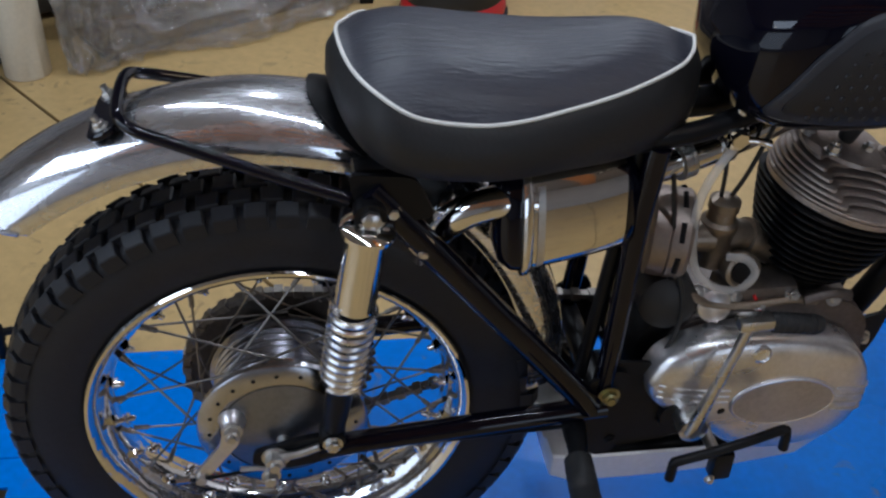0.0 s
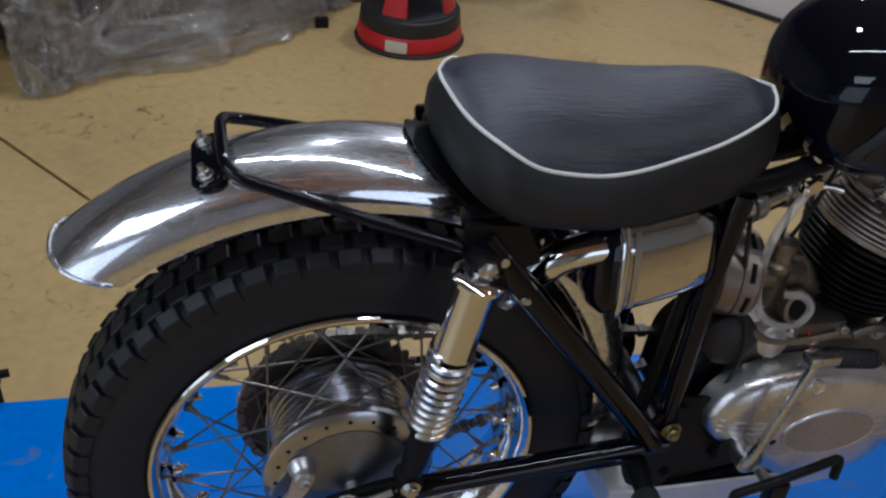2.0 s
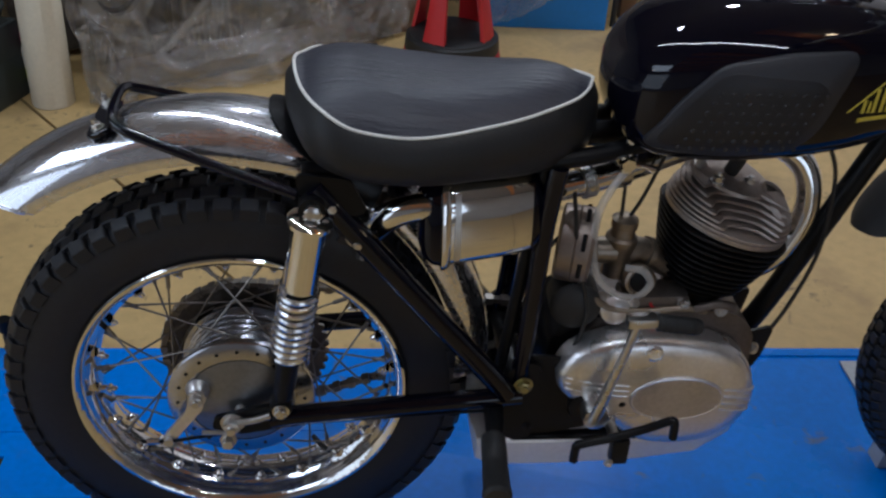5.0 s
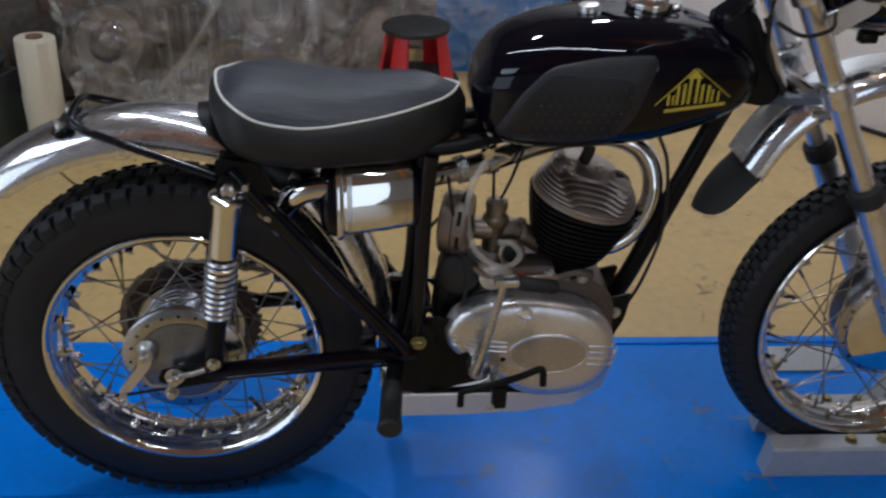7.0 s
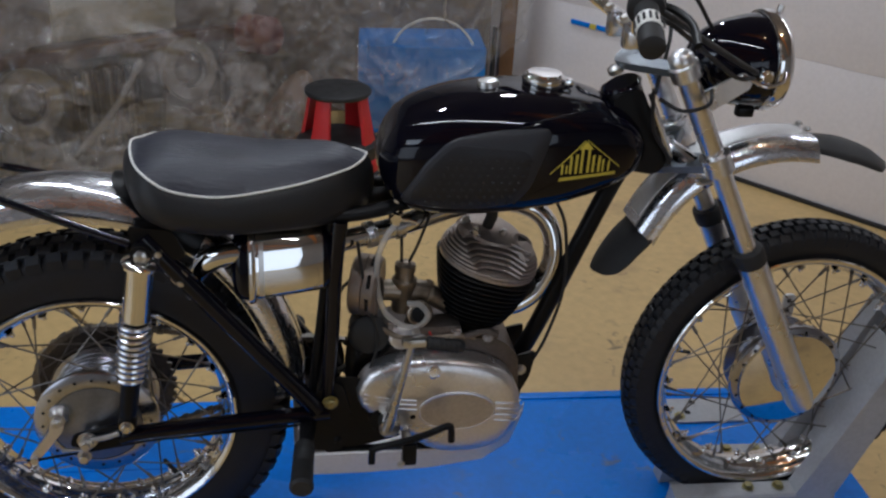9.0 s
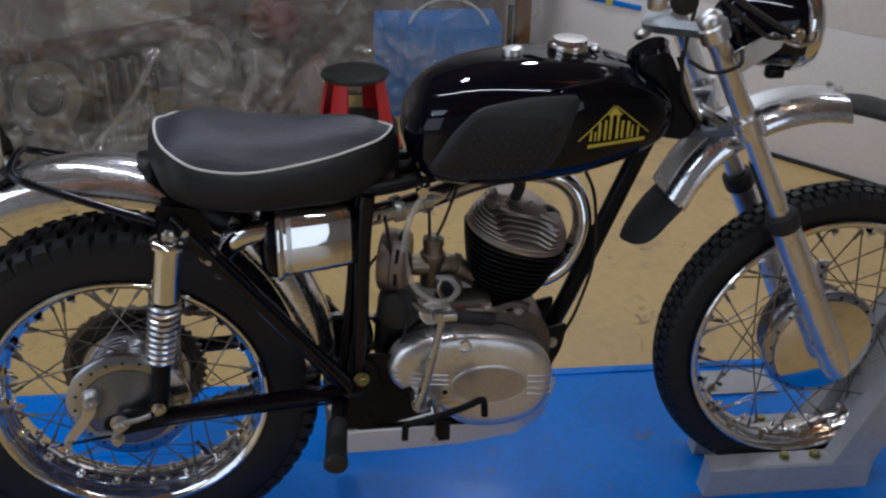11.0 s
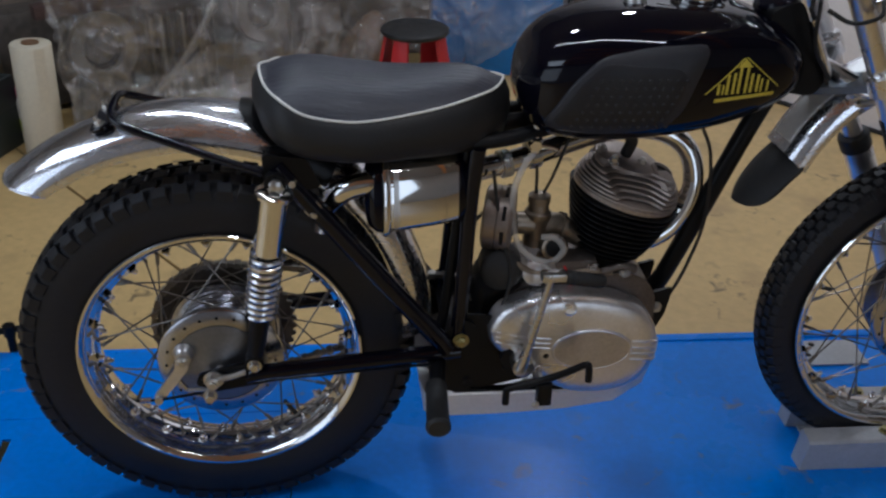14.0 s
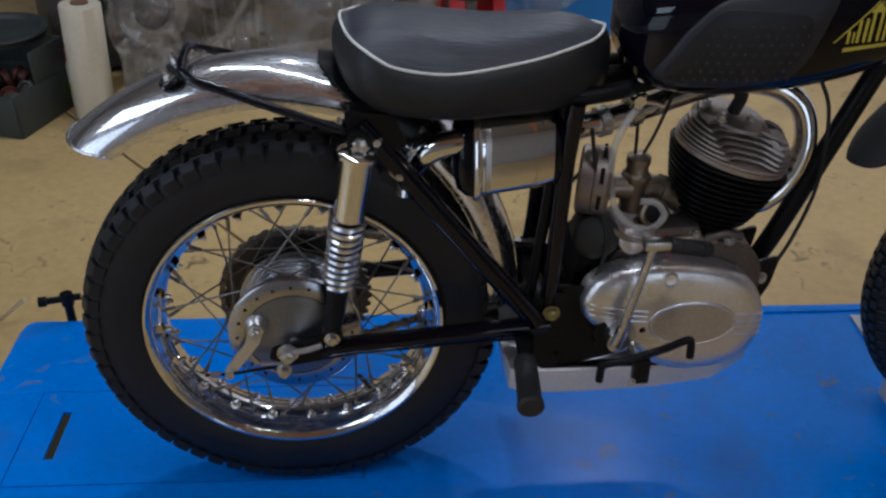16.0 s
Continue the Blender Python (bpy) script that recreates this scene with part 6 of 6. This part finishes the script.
NX, NZ = 360, 150
bm = bmesh.new()
grid = []
for i in range(NX + 1):
    col = []
    t = i / NX
    foot = hem(t)
    run = t * 2.75
    turn = min(1.0, max(0.0, (foot.x - 0.15) / 0.4))
    face = V(0.515 * (1 - turn), -0.857 - 0.143 * turn, 0).normalized()
    along = V(-face.y, face.x, 0)
    for j in range(NZ + 1):
        h = (j / NZ) ** 1.25 * 1.15
        low = max(0.0, 1 - h / 0.40)
        out = 0.015 * low ** 2 - 0.16 * h * (1 - turn) - 0.05 * h
        out += (0.045 + 0.04 * low) * ridge(V(run * 1.0, h * 0.45, 1.0), 5.0) * (1 - 0.6 * turn)
        out += 0.020 * ridge(V(run + h * 0.5, h * 0.8 - run * 0.25, 5.0), 9.0)
        out += 0.011 * ridge(V(run, h, 9.0), 19.0) + 0.0055 * ridge(V(run, h, 3.0), 41.0)
        slip = 0.035 * ridge(V(run * 1.0 + 3.0, h * 0.9, 7.0), 6.0) * min(1.0, h / 0.05)
        lift_up = 0.012 * ridge(V(run, 2.0, 4.0), 7.0) * low
        col.append(bm.verts.new(foot + face * (out - 0.055) + along * slip + V(0, 0, h + max(0.0, lift_up))))
    grid.append(col)
for a, b in zip(grid, grid[1:]):
    for j in range(NZ):
        bm.faces.new((a[j], b[j], b[j + 1], a[j + 1]))
sheet = part("plastic_sheet", bm, SHEET, None, smooth=180)
# loose gathered layers lying round the foot
for layer, top, seed in ((0, 0.34, 11.0), (1, 0.20, 23.0)):
    bm = bmesh.new()
    grid = []
    for i in range(221):
        t = 0.01 + 0.47 * i / 220
        foot = hem(t)
        run = t * 2.75
        face = V(0.515, -0.857, 0)
        col = []
        for j in range(41):
            h = (j / 40) * top * (0.75 + 0.5 * noise.noise(V(run * 5, seed, 0)))
            low = 1 - j / 40
            out = 0.012 * low ** 1.5 + (0.05 * low + 0.015) * ridge(V(run, h * 0.7, seed), 6.5) + 0.018 * ridge(V(run, h, seed + 3), 15.0) + 0.007 * ridge(V(run, h, seed + 5), 34.0)
            col.append(bm.verts.new(foot + face * (out - 0.045 + 0.012 * layer) + V(0.857, 0.515, 0) * 0.03 * ridge(V(run, h, seed + 8), 8.0) + V(0, 0, h + 0.012 * low * abs(ridge(V(run, 0, seed), 11.0)))))
        grid.append(col)
    for a, b in zip(grid, grid[1:]):
        for j in range(40):
            bm.faces.new((a[j], b[j], b[j + 1], a[j + 1]))
    part("gathered_hem", bm, SHEET, sheet, smooth=180)
tagged(sheet, "crumpled clear plastic dust sheet over stored machines", "dust sheet")

stored = thing("stored_machine", "grey machine parts stored under clear plastic", "machine", (-0.36, 2.42, 0), radians(31))


def round_casting(x, y, z, r):
    """A round bearing plate on a tapering foot."""
    ring = part("round_casting", lathe([(r * 0.62, 0), (r, 0), (r * 1.03, 0.02), (r, 0.04), (r * 0.62, 0.04), (r * 0.60, 0.02), (r * 0.62, 0)], 48, (x, y, z), (0.1, -1, 0.15), caps=False), MIDGREY, stored, "round grey casting")
    part("casting_core", lathe([(r * 0.6, 0), (r * 0.5, 0.02), (0.002, 0.025)], 40, (x, y + 0.03, z), (0.1, -1, 0.15)), DARK, ring)
    part("casting_foot", slab(rounded([(x - r * 0.95, 0.0), (x - r * 0.75, z - r * 0.75), (x + r * 0.75, z - r * 0.75), (x + r * 0.95, 0.0)], 0.02, 3), y + 0.005, y + 0.045, 0.004), MIDGREY, ring)
    part("core_hole", lathe([(r * 0.16, 0), (r * 0.16, 0.002)], 20, (x, y + 0.002, z - r * 1.4), (0, -1, 0)), DARK, ring)


round_casting(0.34, 0.0, 0.33, 0.128)
round_casting(-0.34, 0.0, 0.29, 0.135)
for k in range(7):
    part("rib", boxed((-0.13 + 0.045 * k, 0.03, 0.19), (0.014, 0.05, 0.36), 0.004), MIDGREY if k % 2 else DARK, stored)
part("beam", boxed((0.08, 0.08, 0.44), (1.25, 0.06, 0.05), 0.004), REDBROWN, stored, "brown timber beam")
part("cream_panel", boxed((0.10, 0.12, 0.60), (0.52, 0.03, 0.24), 0.006), OLDCREAM, stored, "cream panel")
# added dark sheet: stands for the shade on the floor behind the film
part("pallet", boxed((0.12, 0.08, 0.012), (1.10, 0.66, 0.022), 0.003), FLOOR_SHADE, stored, "dark sheet added to shade the floor under the machine")
part("dark_block", boxed((-0.02, 0.26, 0.22), (1.30, 0.16, 0.40), 0.03), DARK, stored)
part("strut", pipe([(-0.20, -0.05, 0.05), (-0.02, -0.04, 0.20), (0.14, -0.02, 0.40)], 0.016, 12), MIDGREY, stored)
part("strut", pipe([(0.50, 0.0, 0.06), (0.62, 0.04, 0.24), (0.72, 0.08, 0.40)], 0.014, 12), MIDGREY, stored)
part("red_drum", lathe([(0.07, 0), (0.085, 0.005), (0.085, 0.14), (0.07, 0.15)], 32, (0.66, 0.02, 0.44), (0.2, -1, 0.1)), RUST, stored, "reddish drum")
part("grey_block", boxed((0.72, 0.05, 0.20), (0.30, 0.20, 0.26), 0.02), MIDGREY, stored)
tagged(part("brown_board", boxed((0.05, 3.00, 0.75), (2.6, 0.03, 1.5), 0.004), BOARD, None), "brown board behind the stored machine", "board")
tagged(part("timber_post", boxed((1.39, 2.80, 0.50), (0.07, 0.06, 1.0), 0.006, Matrix.Rotation(0.0, 4, "Z")), BROWN, None), "brown timber post beside the gate", "post")

# a blanket heaped on the floor
rings = []
for h, r in ((0.0, 0.165), (0.04, 0.155), (0.09, 0.13), (0.15, 0.105), (0.21, 0.075), (0.26, 0.045), (0.285, 0.012)):
    rings.append([V(0.36 + h * 0.25, 2.72, h) + V(math.cos(a), math.sin(a) * 0.8, 0) * (r * (1 + 0.22 * noise.noise(V(math.cos(a) * 2.4, math.sin(a) * 2.4, h * 3)))) for a in (k * math.tau / 40 for k in range(40))])
tagged(part("brown_blanket", ring_strip(bmesh.new(), rings), BROWN, None, smooth=80), "brown blanket heaped on the floor", "blanket")
tagged(part("floor_wedge", boxed((0.262, 2.385, 0.0175), (0.05, 0.035, 0.034), 0.004), SATIN, None), "small black wedge lying under the sheet", "wedge")

crate = thing("blue_box", "blue painted steel box under clear film", "box", (1.0, 2.65, 0.0), radians(-5))
part("body", boxed((-0.03, 0.20, 0.2075), (0.58, 0.40, 0.415), 0.008), BOXBLUE, crate)
part("hoop", pipe([V(0.02 + 0.19 * math.cos(a), 0.06, 0.36 + 0.17 * math.sin(a)) for a in (k * math.pi / 16 for k in range(17))], 0.006, 10), PIPING, crate, "pale bent hoop")
part("post", pipe([(0.30, 0.06, 0.0), (0.30, 0.06, 0.50)], 0.012, 12, soft=False), BLACKPLASTIC, crate)

roll = tagged(part("paper_roll", lathe([(0.03, 0.0), (0.068, 0.0), (0.070, 0.005), (0.070, 0.40), (0.066, 0.405), (0.03, 0.405)], 40, (-0.835, 1.945, 0.0), (0.035, 0.02, 1)), CREAM, None), "cream paper roll standing on the floor", "paper roll")
part("cardboard_core", lathe([(0.019, -0.002), (0.0295, -0.001), (0.0295, 0.4085), (0.019, 0.4085)], 32, (-0.835, 1.945, 0.002), (0.035, 0.02, 1)), BROWN, roll, "brown cardboard core tube")
part("loose_end", ring_strip(bmesh.new(), [[V(-0.835, 1.945, 0) + V(0.035 * z + math.cos(a) * r, 0.02 * z + math.sin(a) * r, z) for a, r in ((radians(-70 + 5 * k), 0.0706 + 0.0004 * k) for k in range(7))] for z in (0.006, 0.399)], False, False), CREAM, roll, "loose paper end")
bin_ = thing("plastic_crate", "grey-green plastic crate filled with reddish parts", "crate", (-1.155, 1.95, 0.0), radians(-20))
for cx, cy, sx, sy in ((0, -0.15, 0.36, 0.012), (0, 0.15, 0.36, 0.012), (-0.18, 0, 0.012, 0.30), (0.18, 0, 0.012, 0.30)):
    part("side", boxed((cx, cy, 0.075), (sx, sy, 0.15), 0.003), CRATE, bin_)
part("bottom", boxed((0, 0, 0.006), (0.36, 0.30, 0.012), 0.002), CRATE, bin_)
for k in range(14):
    q, w = (-0.14 + 0.045 * (k % 7), -0.09 + 0.13 * (k // 7) + 0.02 * (k % 3), 0.095 + 0.012 * (k % 4)), (math.sin(k * 2.1), math.cos(k * 1.3), 0.4)
    form = [(0.014, -0.024), (0.021, -0.020), (0.021, 0.006), (0.032, 0.008), (0.032, 0.016), (0.018, 0.018), (0.012, 0.030)] if k % 2 else [(0.018, -0.012), (0.034, -0.010), (0.034, 0.010), (0.024, 0.012), (0.020, 0.004), (0.008, 0.004)]
    part("spare_part", lathe(form, 18, q, w), ORANGEBITS if k % 3 else DARK, bin_)
part("upper_tray", lathe([(0.150, 0.0), (0.168, 0.004), (0.174, 0.022), (0.180, 0.026), (0.178, 0.032), (0.160, 0.030), (0.150, 0.014), (0.02, 0.012)], 48, (-0.03, 0.09, 0.262), (0, 0, 1)), CRATE, bin_, "round grey-green tray")
for cx, cy, sx, sy in ((0, 0.15, 0.36, 0.012), (-0.18, 0.06, 0.012, 0.18), (0.18, 0.06, 0.012, 0.18)):
    part("upper_side", boxed((cx, cy, 0.207), (sx, sy, 0.114), 0.003), CRATE, bin_)
bottle = thing("spray_can", "white spray can with magenta and lime label", "can", (-0.905, 2.035, 0.0))
part("can", lathe([(0.030, 0), (0.032, 0.004), (0.032, 0.16), (0.024, 0.175)], 28, (0, 0, 0), (0, 0, 1)), PIPING, bottle)
part("label_band", lathe([(0.0325, 0.05), (0.0325, 0.095)], 28, (0, 0, 0), (0, 0, 1)), LIME, bottle)
part("cap", lathe([(0.024, 0.174), (0.026, 0.178), (0.026, 0.215), (0.022, 0.22)], 28, (0, 0, 0), (0, 0, 1)), MAGENTA, bottle)
rod = tagged(part("steel_rod", pipe([(-0.80, 0.66, 0.006), (-0.70, 0.62, 0.10)], 0.005, 8, soft=False), STEEL, None), "thin steel rod leaning against the lift", "rod")
